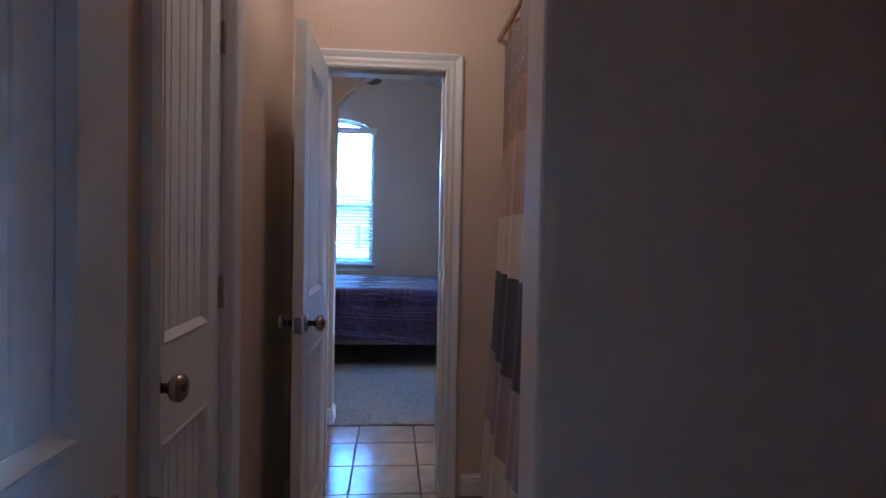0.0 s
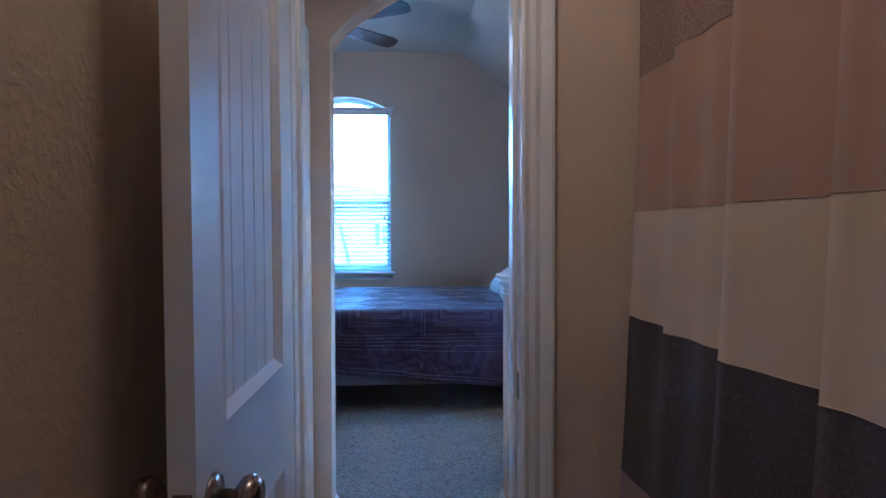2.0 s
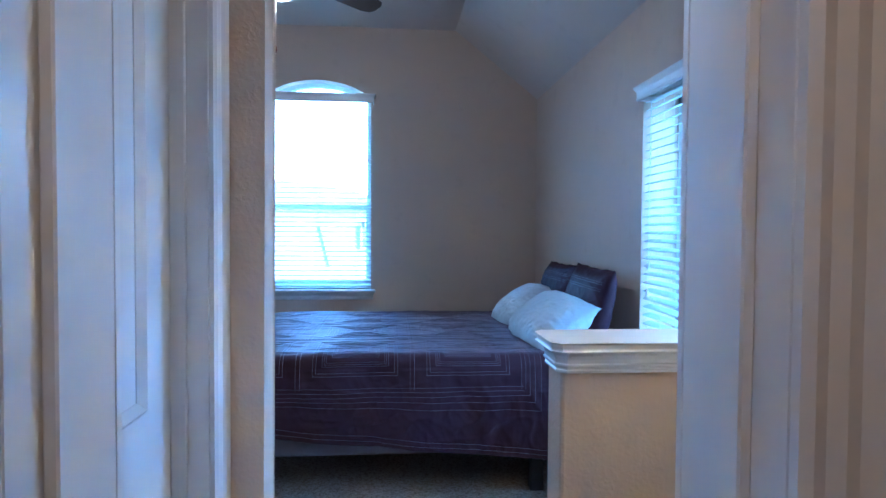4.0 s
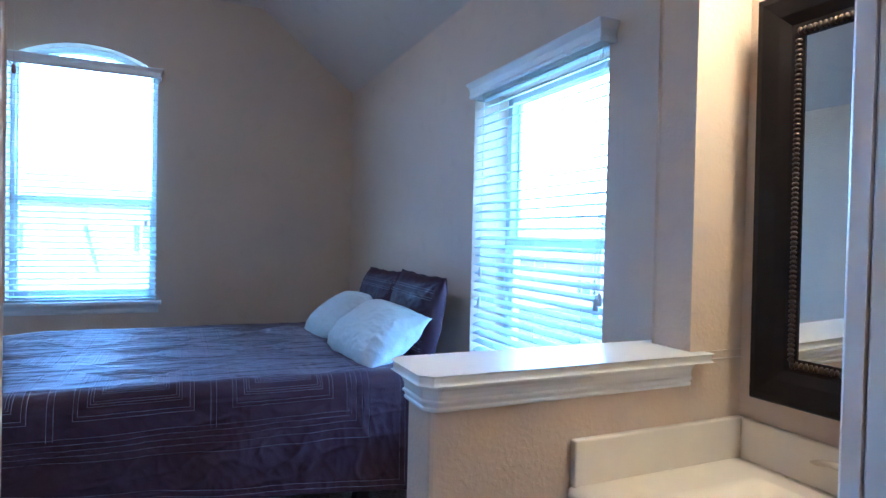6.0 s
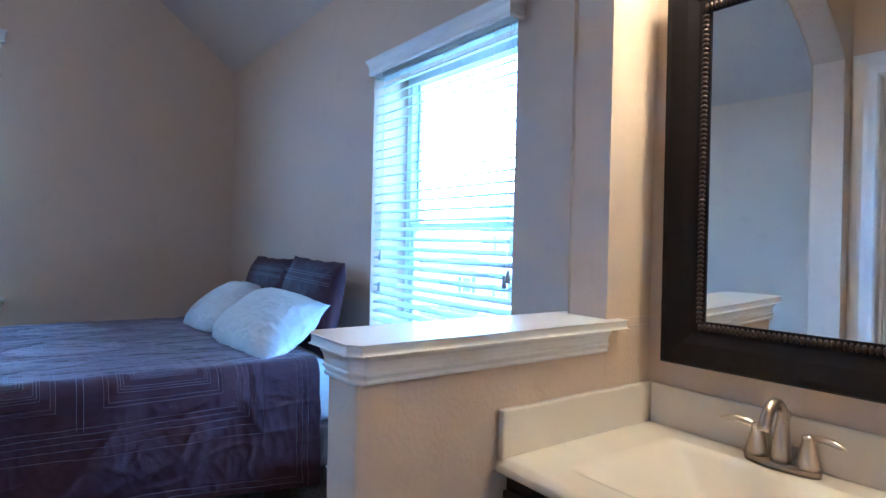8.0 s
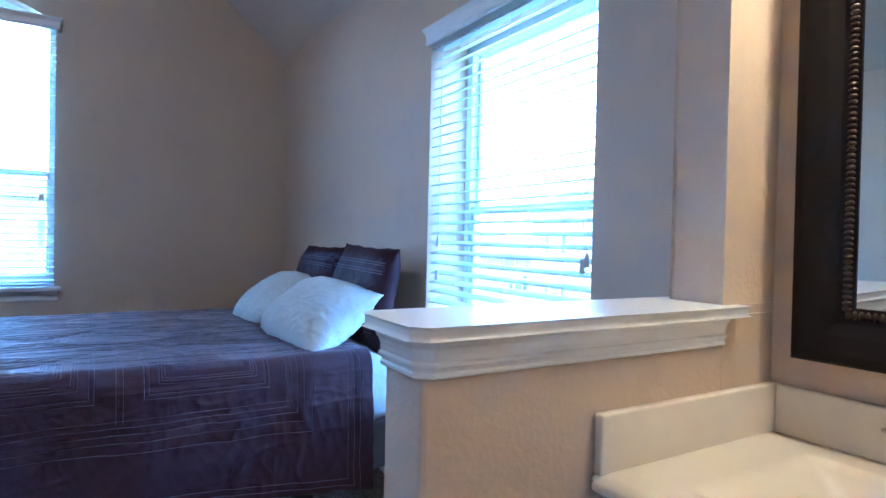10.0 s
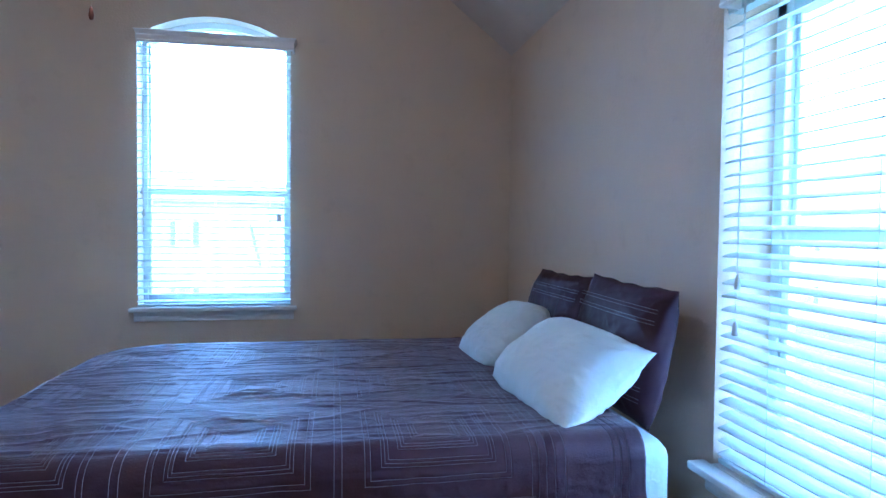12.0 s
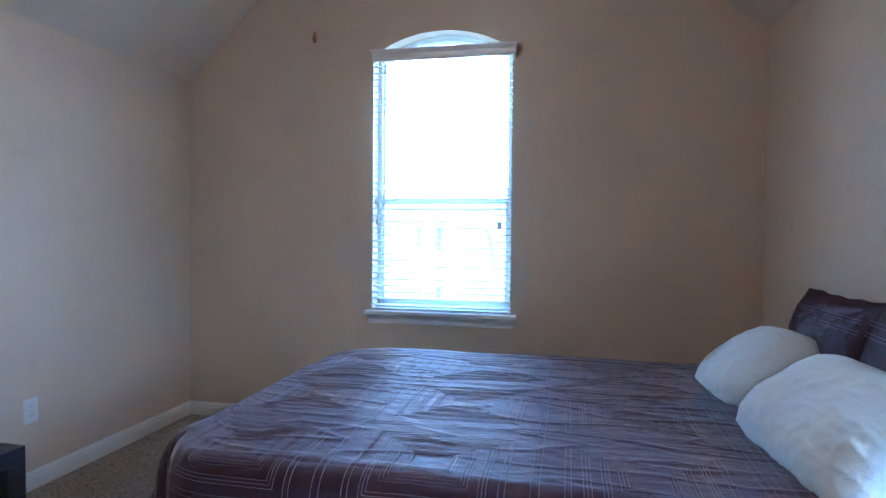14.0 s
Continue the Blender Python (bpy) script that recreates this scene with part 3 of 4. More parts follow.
sweep(bm, CROWN, [((1.335, AW0, 1.0295), (0, -1, 0), (0, 0, 1)), ((mx0 + 0.012, AW0, 1.0295), (0, -1, 0), (0, 0, 1)), ((mx0, AW0 + 0.012, 1.0295), (-1, 0, 0), (0, 0, 1)),
                  ((mx0, AW1 - 0.012, 1.0295), (-1, 0, 0), (0, 0, 1)), ((mx0 + 0.012, AW1, 1.0295), (0, 1, 0), (0, 0, 1)), ((XR, AW1, 1.0295), (0, 1, 0), (0, 0, 1))])
part("cap_moulding", bm, WHITE, HW, "white crown moulding under the cap")
baseboard([(HX0 + 0.34, AW0), (HX0, AW0), (HX0, AW1), (XR, AW1)], [(0, -1), (-1, -1), (-1, 1), (0, 1)], "baseboard_half_wall")

# ---- windows and blinds ----
def window(name, label, a0, a1, z0, z1, depth, axis, rail, rise=0.0, w=0.045, s=0.032):
    """A single-hung window: axis 'x' lies in the north wall, 'y' in the east wall; depth: the inner face of the frame."""
    top = thing(name, label, "window", "", None, "structure")

    def place(bm, p0, p1, d0, d1, q0, q1, bev=0.003):
        if axis == "x":
            return box(bm, p0, p1, depth + d0, depth + d1, q0, q1, bev)
        return box(bm, depth + d0, depth + d1, p0, p1, q0, q1, bev)
    bm = bmesh.new()
    place(bm, a0, a0 + w, 0, 0.07, z0, z1)
    place(bm, a1 - w, a1, 0, 0.07, z0, z1)
    place(bm, a0, a1, 0, 0.07, z0, z0 + w)
    if rise:
        outer, inner = arc(a0, a1, z1, rise), arc(a0 + w, a1 - w, z1 - 0.02, rise - 0.02)
        prism(bm, outer + inner[::-1], axis_other(axis), depth, depth + 0.07)
    else:
        place(bm, a0, a1, 0, 0.07, z1 - w, z1)
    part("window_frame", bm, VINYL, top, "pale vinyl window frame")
    bm = bmesh.new()
    place(bm, a0 + w, a1 - w, 0.005, 0.035, rail - 0.02, rail + 0.02)
    place(bm, a0 + w, a0 + w + s, 0.005, 0.035, z0 + w, rail)
    place(bm, a1 - w - s, a1 - w, 0.005, 0.035, z0 + w, rail)
    place(bm, a0 + w, a1 - w, 0.005, 0.035, z0 + w, z0 + w + 0.04)
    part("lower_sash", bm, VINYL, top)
    bm = bmesh.new()
    place(bm, a0 + w, a0 + w + s * 0.6, 0.036, 0.062, rail, z1)
    place(bm, a1 - w - s * 0.6, a1 - w, 0.036, 0.062, rail, z1)
    place(bm, a0 + w, a1 - w, 0.036, 0.062, rail - 0.015, rail + 0.018)
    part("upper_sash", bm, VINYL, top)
    for d, q0, q1 in ((0.018, z0 + w, rail), (0.047, rail, z1 + rise * 0.9)):
        bm = bmesh.new()
        place(bm, a0 + w, a1 - w, d, d + 0.004, q0, q1, 0)
        p = part("pane", bm, GLASS, top)
        p.visible_shadow = False
    # sill board with moulded apron
    bm = bmesh.new()
    f = BYN if axis == "x" else XR
    if axis == "x":
        box(bm, a0 - 0.045, a1 + 0.045, f - 0.062, f, z0 - 0.028, z0 + 0.0, 0.007, 2)
        box(bm, a0 + 0.001, a1 - 0.001, f - 0.004, depth, z0 - 0.02, z0 + 0.002)
        pr = [(0, 0), (0.008, 0), (0.011, 0.012), (0.009, 0.035), (0.016, 0.055), (0.022, 0.066), (0, 0.066)]
        sweep(bm, pr, [((a0 - 0.025, f, z0 - 0.094), (0, -1, 0), (0, 0, 1)), ((a1 + 0.025, f, z0 - 0.094), (0, -1, 0), (0, 0, 1))])
    else:
        box(bm, f - 0.066, f, a0 - 0.05, a1 + 0.05, z0 - 0.03, z0 + 0.0, 0.007, 2)
        box(bm, f - 0.004, depth, a0 + 0.001, a1 - 0.001, z0 - 0.02, z0 + 0.002)
        pr = [(0, 0), (0.008, 0), (0.011, 0.012), (0.009, 0.035), (0.016, 0.055), (0.022, 0.066), (0, 0.066)]
        sweep(bm, pr, [((f, a0 - 0.025, z0 - 0.096), (-1, 0, 0), (0, 0, 1)), ((f, a1 + 0.025, z0 - 0.096), (-1, 0, 0), (0, 0, 1))])
    part("window_sill", bm, WHITE, top, "white window sill with a moulded apron")
    return top


def axis_other(axis):
    return "y" if axis == "x" else "x"


window("window_1", "tall arched white window with daylight behind it", W1X0, W1X1, W1Z0, W1Z1, BYN + 0.115, "x", 1.625, W1R, 0.030, 0.020)
window("window_2", "white single-hung window beside the bed", W2Y0, W2Y1, W2Z0, W2Z1, XR + 0.200, "y", 1.375)


def slat_blind(label, a0, a1, z0, z1, centre, axis, tilt, valance, ladders, pulls):
    """A wide-slat blind. valance: (start, end, bottom, top, front, back)."""
    top = thing("window_blind", label, "blind", "window blinds")

    def put(p, d, z):
        return (p, d, z) if axis == "x" else (d, p, z)
    step = 0.0445
    n = int((z1 - z0 - 0.03) / step)
    half = 0.025
    me = None
    ca, sa = math.cos(radians(tilt)), math.sin(radians(tilt))
    for k in range(n):
        z = z0 + 0.04 + k * step
        if me is None:
            bm = bmesh.new()
            rows = []
            for j in range(5):
                u = -half + 2 * half * j / 4
                crown = 0.0022 * (1 - (u / half) ** 2)
                rows.append((u * ca - crown * sa, u * sa + crown * ca))
            ring = [(d, h + 0.0015) for d, h in rows] + [(d, h - 0.0015) for d, h in rows[::-1]]
            va = [bm.verts.new(put(a0, d, h)) for d, h in ring]
            vb = [bm.verts.new(put(a1, d, h)) for d, h in ring]
            bm.faces.new(va)
            bm.faces.new(vb[::-1])
            for i in range(len(ring)):
                bm.faces.new((va[i], va[(i + 1) % len(ring)], vb[(i + 1) % len(ring)], vb[i]))
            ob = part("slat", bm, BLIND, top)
            me = ob.data
        else:
            ob = new("slat", me)
            ob.parent = top
        sag = 0.0012 * math.sin(k * 1.7)
        ob.location = put(0, centre, z + sag)
    bm = bmesh.new()
    lo = put(a0, centre - 0.022, z0 + 0.004)
    hi = put(a1, centre + 0.022, z0 + 0.020)
    box(bm, lo[0], hi[0], lo[1], hi[1], lo[2], hi[2], 0.004, 2)
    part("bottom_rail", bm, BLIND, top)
    bm = bmesh.new()
    lo = put(a0, centre - 0.028, z1 - 0.045)
    hi = put(a1, centre + 0.028, z1 - 0.002)
    box(bm, lo[0], hi[0], lo[1], hi[1], lo[2], hi[2], 0.003)
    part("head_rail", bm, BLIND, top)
    # valance board with a moulded face and returns
    v0, v1, b, t, front, back = valance
    h = t - b
    pr = [(0, 0), (0.010, 0), (0.013, 0.12 * h), (0.010, 0.25 * h), (0.012, 0.60 * h), (0.018, 0.75 * h), (0.026, 0.92 * h), (0.026, h), (0, h)]
    pr = [(o - 0.026, z) for o, z in pr]
    bm = bmesh.new()
    if axis == "x":
        sweep(bm, pr, [((v0, back, b), (-1, 0, 0), (0, 0, 1)), ((v0, front, b), (-1, -1, 0), (0, 0, 1)), ((v1, front, b), (1, -1, 0), (0, 0, 1)), ((v1, back, b), (1, 0, 0), (0, 0, 1))])
    else:
        sweep(bm, pr, [((back, v0, b), (0, -1, 0), (0, 0, 1)), ((front, v0, b), (-1, -1, 0), (0, 0, 1)), ((front, v1, b), (-1, 1, 0), (0, 0, 1)), ((back, v1, b), (0, 1, 0), (0, 0, 1))])
    part("valance", bm, WHITE, top, "white moulded valance board")
    for p in ladders:
        for d in (-0.027, 0.027):
            part("ladder_cord", tube(bmesh.new(), [put(p, centre + d, z0 + 0.02), put(p, centre + d, z1 - 0.03)], 0.0011, 5), CORD, top)
    for p, zend in pulls:
        part("pull_cord", tube(bmesh.new(), [put(p, centre - 0.034, z1 - 0.03), put(p + 0.003, centre - 0.036, zend)], 0.0013, 5), CORD, top)
        bm = bmesh.new()
        q = put(p + 0.003, centre - 0.036, zend - 0.045)
        lathe(bm, [(0.003, 0.046), (0.007, 0.04), (0.0105, 0.004), (0.009, 0)], Matrix.Translation(q), 12)
        part("tassel", bm, surface_tassel(), top, "grey plastic cord tassel", True)
    return top


_tassel = []


def surface_tassel():
    if not _tassel:
        _tassel.append(surface("tassel_plastic", (0.64, 0.62, 0.60), 0.5, 0.05, 5.0, 60.0))
    return _tassel[0]


slat_blind("white wide-slat blind, open, in the arched window", -0.992, -0.025, W1Z0 + 0.004, 2.63, BYN - 0.032, "x", 8,
           (-0.993, 0.012, 2.568, 2.646, 7.733, BYN), (-0.86, -0.51, -0.16), ((-0.955, 1.64), (-0.945, 1.50), (-0.095, 1.475), (-0.108, 1.475)))
slat_blind("white wide-slat blind, open, in the low window", W2Y0 + 0.008, W2Y1 - 0.008, W2Z0 + 0.004, 2.153, XR + 0.034, "y", 17,
           (4.335, 5.375, 2.096, 2.170, 1.444, XR), (4.52, 4.85, 5.20), ((4.40, 1.205), (4.42, 1.185), (5.33, 1.25), (5.335, 1.10)))

# ---- bed ----
BX0, BX1, BYF, BYB, BT = -0.85, 1.212, 5.315, 7.06, 0.763
R = 0.075
HEM_F = 0.285


def top_sag(x, y):
    n = noise.noise(Vector((x * 2.1, y * 2.3, 0.3)))
    m = noise.noise(Vector((x * 7.0, y * 9.0, 4.3)))
    edge = max(0.0, (-0.45 - x) / 0.5)
    pucker = 0.5 - abs(noise.noise(Vector((x * 6.0 + y * 4.0, y * 13.0, 1.7))))
    return 0.005 * n + 0.003 * m + 0.005 * pucker ** 4 * 4 + 0.04 * max(0.0, 0.10 - abs(noise.noise(Vector((x * 2.2 + y * 3.0, y * 10.0, 8.0))))) - 0.020 * edge * edge


CORNER = 0.24


def inward(x):
    """How far the front edge draws back round the foot corner."""
    d = max(0.0, CORNER - (x - BX0))
    return CORNER - math.sqrt(max(0.0, CORNER * CORNER - d * d)) if d < CORNER else CORNER


def pucker(x, v):
    """Small ripples that the stitching draws up, longer across the bed than along it."""
    a = 0.5 - abs(noise.noise(Vector((x * 15.0 + 3.0 * v, v * 36.0 + 2.0 * x, 3.1))))
    b = noise.noise(Vector((x * 30.0, v * 66.0, 7.7)))
    return 0.0017 * (a * a * a * 4 - 0.25) + 0.0008 * b


def coverlet_at(x, v):
    p = coverlet_flat(x, v)
    if v > -0.06:
        p.z += pucker(x, v)
    else:
        p.y -= 0.8 * pucker(x, v)
    shift = inward(x)
    if shift > 0:
        k = max(0.0, min(1.0, 1 - (p.y - BYF) / (BYB - BYF)))
        p.y += 0.85 * shift * k ** 2.2 - 0.8 * shift * (1 - k) ** 2.6
    return p


def coverlet_flat(x, v):
    """Place on the coverlet: v is the cloth's length from the front edge of the top; below 0 it hangs down the front, past the far edge down the back."""
    width = BYB - BYF
    turn = R * math.pi / 2
    if v < 0:
        d = -v
        if d < turn:
            a = d / R
            y, z = BYF + R - R * math.sin(a), BT - R + R * math.cos(a)
        else:
            drop = d - turn
            y = BYF - 0.004 - 0.03 * drop + (0.006 + 0.022 * min(1, drop / 0.3)) * math.sin(x * 9.0 + 1.3 * math.sin(x * 4.1) + drop * 2.0) * 0.5
            y += 0.012 * noise.noise(Vector((x * 7.0 + drop * 5.0, drop * 6.0, 2.0))) * min(1, drop / 0.12) + 0.005 * noise.noise(Vector((x * 17.0, drop * 13.0, 2.0)))
            soft = min(1, drop / 0.1)
            fold = 0.5 - abs(noise.noise(Vector((x * 5.0 + drop * 9.0, drop * 8.0 - x * 2.5, 6.0))))
            crease = 0.5 - abs(noise.noise(Vector((x * 20.0 - drop * 9.0, drop * 10.0 + x * 6.0, 9.0))))
            y -= soft * (0.014 * fold ** 3 * 4 + 0.006 * crease ** 3 * 4)
            z = BT - R - drop
        z += top_sag(x, BYF) * max(0, 1 - d / 0.2)
        return Vector((x, y, z))
    if v > width - 2 * R:
        d = v - (width - 2 * R)
        if d < turn:
            a = d / R
            y, z = BYB - R + R * math.sin(a), BT - R + R * math.cos(a)
        else:
            y, z = BYB + 0.004, BT - R - (d - turn)
        return Vector((x, y, z + top_sag(x, BYB) * max(0, 1 - d / 0.2)))
    y = BYF + R + v
    return Vector((x, y, BT + top_sag(x, y)))


def foot_drop(p, over):
    """Bends cloth past the foot end downwards."""
    turn = 0.09 * math.pi / 2
    if over < turn:
        a = over / 0.09
        return Vector((BX0 - 0.09 * math.sin(a), p.y, p.z - 0.09 + 0.09 * math.cos(a)))
    return Vector((BX0 - 0.09 - 0.50 * (over - turn) - 0.016 * math.sin(p.y * 11 + 0.6), p.y, p.z - 0.09 - (over - turn)))


def cloth(x, v):
    if x >= BX0:
        return coverlet_at(x, v)
    return foot_drop(coverlet_at(BX0, v), BX0 - x)


def hem_slope(x, v):
    """The cloth hangs lower towards the head."""
    return 0.10 * (x - 0.2) * max(0.0, min(1.0, (-v - 0.25) / 0.2))


bed = thing("bed", "made bed with a plum satin coverlet against the wall", "bed")
V0, V1 = -(R * math.pi / 2 + BT - R - HEM_F), (BYB - BYF - 2 * R) + R * math.pi / 2 + 0.36
NX, NV = 360, 400
bm = bmesh.new()
uv = bm.loops.layers.uv.new("cloth")
grid, lengths = [], {}
for i in range(NX + 1):
    x = BX0 - 0.42 + (BX1 - BX0 + 0.42) * i / NX
    row = []
    for j in range(NV + 1):
        v = V0 + (V1 - V0) * j / NV
        p = cloth(x, v)
        p.z -= hem_slope(x, v)
        vert = bm.verts.new(p)
        lengths[vert] = (x, v)
        row.append(vert)
    grid.append(row)
for i in range(NX):
    for j in range(NV):
        f = bm.faces.new((grid[i][j], grid[i + 1][j], grid[i + 1][j + 1], grid[i][j + 1]))
        for lp in f.loops:
            lp[uv].uv = lengths[lp.vert]
cover = part("coverlet", bm, COVERLET, bed, "dark plum satin quilted coverlet", True)
sol = cover.modifiers.new("thick", "SOLIDIFY")
sol.thickness, sol.offset = 0.008, -1.0


def stitch(bm, pts, w=0.0007):
    """A raised thread along cloth coordinates."""
    prev = None
    for i, (x, v) in enumerate(pts):
        p = cloth(x, v)
        px, pv = cloth(x + 0.004, v), cloth(x, v + 0.004)
        nrm = (px - p).cross(pv - p).normalized()
        p.z -= hem_slope(x, v)
        a, b = pts[max(0, i - 1)], pts[min(len(pts) - 1, i + 1)]
        d = (cloth(*b) - cloth(*a)).normalized()
        s = nrm.cross(d) * w
        row = [bm.verts.new(p - s + nrm * 0.0018), bm.verts.new(p + nrm * 0.0034), bm.verts.new(p + s + nrm * 0.0018)]
        if prev:
            bm.faces.new((prev[0], prev[1], row[1], row[0]))
            bm.faces.new((prev[1], prev[2], row[2], row[1]))
        prev = row


def line(bm, x0, v0, x1, v1):
    n = max(2, int(math.hypot(x1 - x0, v1 - v0) / 0.012))
    stitch(bm, [(x0 + (x1 - x0) * k / n, v0 + (v1 - v0) * k / n) for k in range(n + 1)])


bm = bmesh.new()
vb, XA = QV, QX
cols = [XA + PITCH * k for k in range(4)]
rowsv = [vb + PITCH * k for k in range(4)]
for c in cols:
    for o in (-0.011, 0.011):
        line(bm, c + o, rowsv[0], c + o, rowsv[-1])
for r in rowsv:
    for o in (-0.011, 0.011):
        line(bm, cols[0], r + o, cols[-1], r + o)
for c in cols[:-1]:
    for r in rowsv[:-1]:
        for inset in INSETS:
            x0, x1, q0, q1 = c + inset, c + PITCH - inset, r + inset, r + PITCH - inset
            line(bm, x0, q0, x1, q0)
            line(bm, x1, q0, x1, q1)
            line(bm, x1, q1, x0, q1)
            line(bm, x0, q1, x0, q0)
for o in BORDERS:
    if cols[-1] + o < BX1 - 0.005:
        low = max(vb - o, V0 + 0.004)
        if vb - o > V0 + 0.004:
            line(bm, XA - 0.3, vb - o, cols[-1] + o, vb - o)
        line(bm, cols[-1] + o, low, cols[-1] + o, rowsv[-1])
for x in (XA - 0.07, XA - 0.10, XA - 0.13, XA - 0.20, XA - 0.23):
    line(bm, x, V0 + 0.1, x, rowsv[-1])
tagged(part("stitching", bm, THREAD, cover, "pale thread in concentric rectangles"), kind="stuff")

def rounded_slab(x0, x1, y0, y1, z0, z1, r, edge):
    pts = [(x1 - 0.07, y0), (x1 - 0.045, y0 + 0.008), (x1 - 0.02, y0 + 0.022), (x1 - 0.006, y0 + 0.045), (x1, y0 + 0.07), (x1, y1), (x0 + 0.06, y1), (x0, y1 - 0.06)]
    pts += [(x0 + r - r * math.cos(a), y0 + r - r * math.sin(a)) for a in [math.pi / 2 * k / 10 for k in range(11)]]
    cx, cy, w, h = (x0 + x1) / 2, (y0 + y1) / 2, x1 - x0, y1 - y0
    bm = bmesh.new()
    rings = []
    steps = [(edge * (1 - math.sin(math.pi / 2 * k / 4)), z0 + edge * (1 - math.cos(math.pi / 2 * k / 4))) for k in range(5)]
    steps += [(d, z0 + z1 - z) for d, z in steps[::-1]]
    for d, z in steps:
        rings.append([bm.verts.new((cx + (x - cx) * (w - 2 * d) / w, cy + (y - cy) * (h - 2 * d) / h, z)) for x, y in pts])
    n = len(pts)
    for a, b in zip(rings, rings[1:]):
        for k in range(n):
            bm.faces.new((a[k], a[(k + 1) % n], b[(k + 1) % n], b[k]))
    bm.faces.new(rings[0][::-1])
    bm.faces.new(rings[-1])
    return bm


bm = rounded_slab(BX0 + 0.08, 1.335, BYF + 0.022, BYB - 0.05, 0.44, BT - 0.045, 0.26, 0.06)
part("mattress", bm, PILLOW, bed, "white sheeted mattress", True)
bm = rounded_slab(BX0 + 0.08, 1.335, BYF + 0.03, BYB - 0.03, 0.235, 0.445, 0.30, 0.02)
part("box_spring", bm, BOXSPRING, bed, "taupe cloth box spring")
for x, y in ((-0.50, BYF + 0.10), (0.95, BYF + 0.10), (-0.50, BYB - 0.10), (0.95, BYB - 0.10)):
    bm = bmesh.new()
    box(bm, x - 0.035, x + 0.035, y - 0.035, y + 0.035, 0.008, 0.237, 0.004)
    part("leg", bm, BLACK_WOOD, bed, "black wooden leg")


def pillow(name, label, w, h, thick, m, mat, seed, puff=0.5, lines=False, bow=0.0, ruffle=0.0, tuck=0.0):
    """A stuffed pillow: w by h, pinched at seam and corners, creased."""
    bm = bmesh.new()
    n = 64
    rings = {}
    for s in (1, -1):
        for i in range(n + 1):
            for j in range(n + 1):
                u, v = -1 + 2 * i / n, -1 + 2 * j / n
                edge = i in (0, n) or j in (0, n)
                if edge and s == -1:
                    rings[(s, i, j)] = rings[(1, i, j)]
                    continue
                body = (max(0.0, 1 - abs(u) ** 2.6) * max(0.0, 1 - abs(v) ** 2.6)) ** puff
                pinch = 1 - 0.055 * (1 - abs(v) ** 2) * abs(u) ** 3
                pinch_v = 1 - 0.07 * (1 - abs(u) ** 2) * abs(v) ** 3
                cr = 0.009 * noise.noise(Vector((u * 2.4 + seed, v * 2.4, s * 3.0))) + 0.010 * max(0.0, 0.55 - 3.2 * abs(noise.noise(Vector((u * 2.6 + seed, v * 2.2 + u * 1.6, s))))) * min(1.0, 4 * (1 - max(abs(u), abs(v))) + 0.3)
                fan = 0.016 * math.sin(9 * math.atan2(v - 0.9, u - 0.9) + seed) * max(0, max(abs(u), abs(v)) - 0.55)
                x = u * w / 2 * pinch + (0.004 * math.sin(v * 13 + seed) if abs(u) > 0.97 else 0)
                y = v * h / 2 * pinch_v + (0.003 * math.sin(u * 11 + seed) if abs(v) > 0.97 else 0)
                x *= 1 - bow * abs(v) ** 3 * (1 - 0.75 * abs(u) ** 10)
                y *= 1 - bow * abs(u) ** 3 * (1 - 0.75 * abs(v) ** 10)
                back = 1 - abs(tuck) * u ** 4 * v ** 4 if u * tuck < 0 else 1.0
                x, y = x * back, y * back
                ridge = 0.5 - abs(noise.noise(Vector((u * 3.3 - v * 1.4 + seed * 2, v * 3.0 + u, s * 2.0))))
                fine = 0.5 - abs(noise.noise(Vector((u * 7.5 + v * 3.0 + seed, v * 8.0 - u * 2.0, s * 5.0))))
                slack = min(1.2, max(0.45, 0.65 + 0.4 * (u - v)))
                z = s * (thick / 2 * body + (0 if edge else ((cr * 0.9 + 0.020 * ridge ** 3 * 2 + 0.006 * fine) * slack + fan) * min(1.0, 5 * (1 - max(abs(u), abs(v))) + 0.15)))
                if edge:
                    z = 0.004 * math.sin((u + v) * 7 + seed) + 0.016 * ruffle * math.sin(u * 17 + seed) * max(0.0, -v) ** 4 * max(0.0, min(1.0, u + 0.6))
                rings[(s, i, j)] = bm.verts.new((x, y, z))
    for s in (1, -1):
        for i in range(n):
            for j in range(n):
                q = [rings[(s, i, j)], rings[(s, i + 1, j)], rings[(s, i + 1, j + 1)], rings[(s, i, j + 1)]]
                bm.faces.new(q if s == 1 else q[::-1])
    ob = link(name, bm, mat, None, "", True)
    ob.matrix_basis = m
    tagged(ob, label, "pillow", "pillows on the bed")
    if lines:
        bm = bmesh.new()
        for k in (0.22, 0.245, 0.30, 0.325):
            for sgn in (1, -1):
                pts = [Vector((-w / 2 * 0.9 + w * 0.9 * q / 24, sgn * h * k, 0)) for q in range(25)]
                prev = None
                for p in pts:
                    u, v = 2 * p.x / w, 2 * p.y / h
                    z = thick / 2 * (max(0, 1 - abs(u) ** 2.6) * max(0, 1 - abs(v) ** 2.6)) ** puff + 0.010
                    row = [bm.verts.new((p.x, p.y - 0.0008, z)), bm.verts.new((p.x, p.y + 0.0008, z))]
                    if prev:
                        bm.faces.new((prev[0], prev[1], row[1], row[0]))
                    prev = row
        tagged(part("stitching", bm, THREAD, ob, "pale stitched lines"), kind="stuff")
    return ob


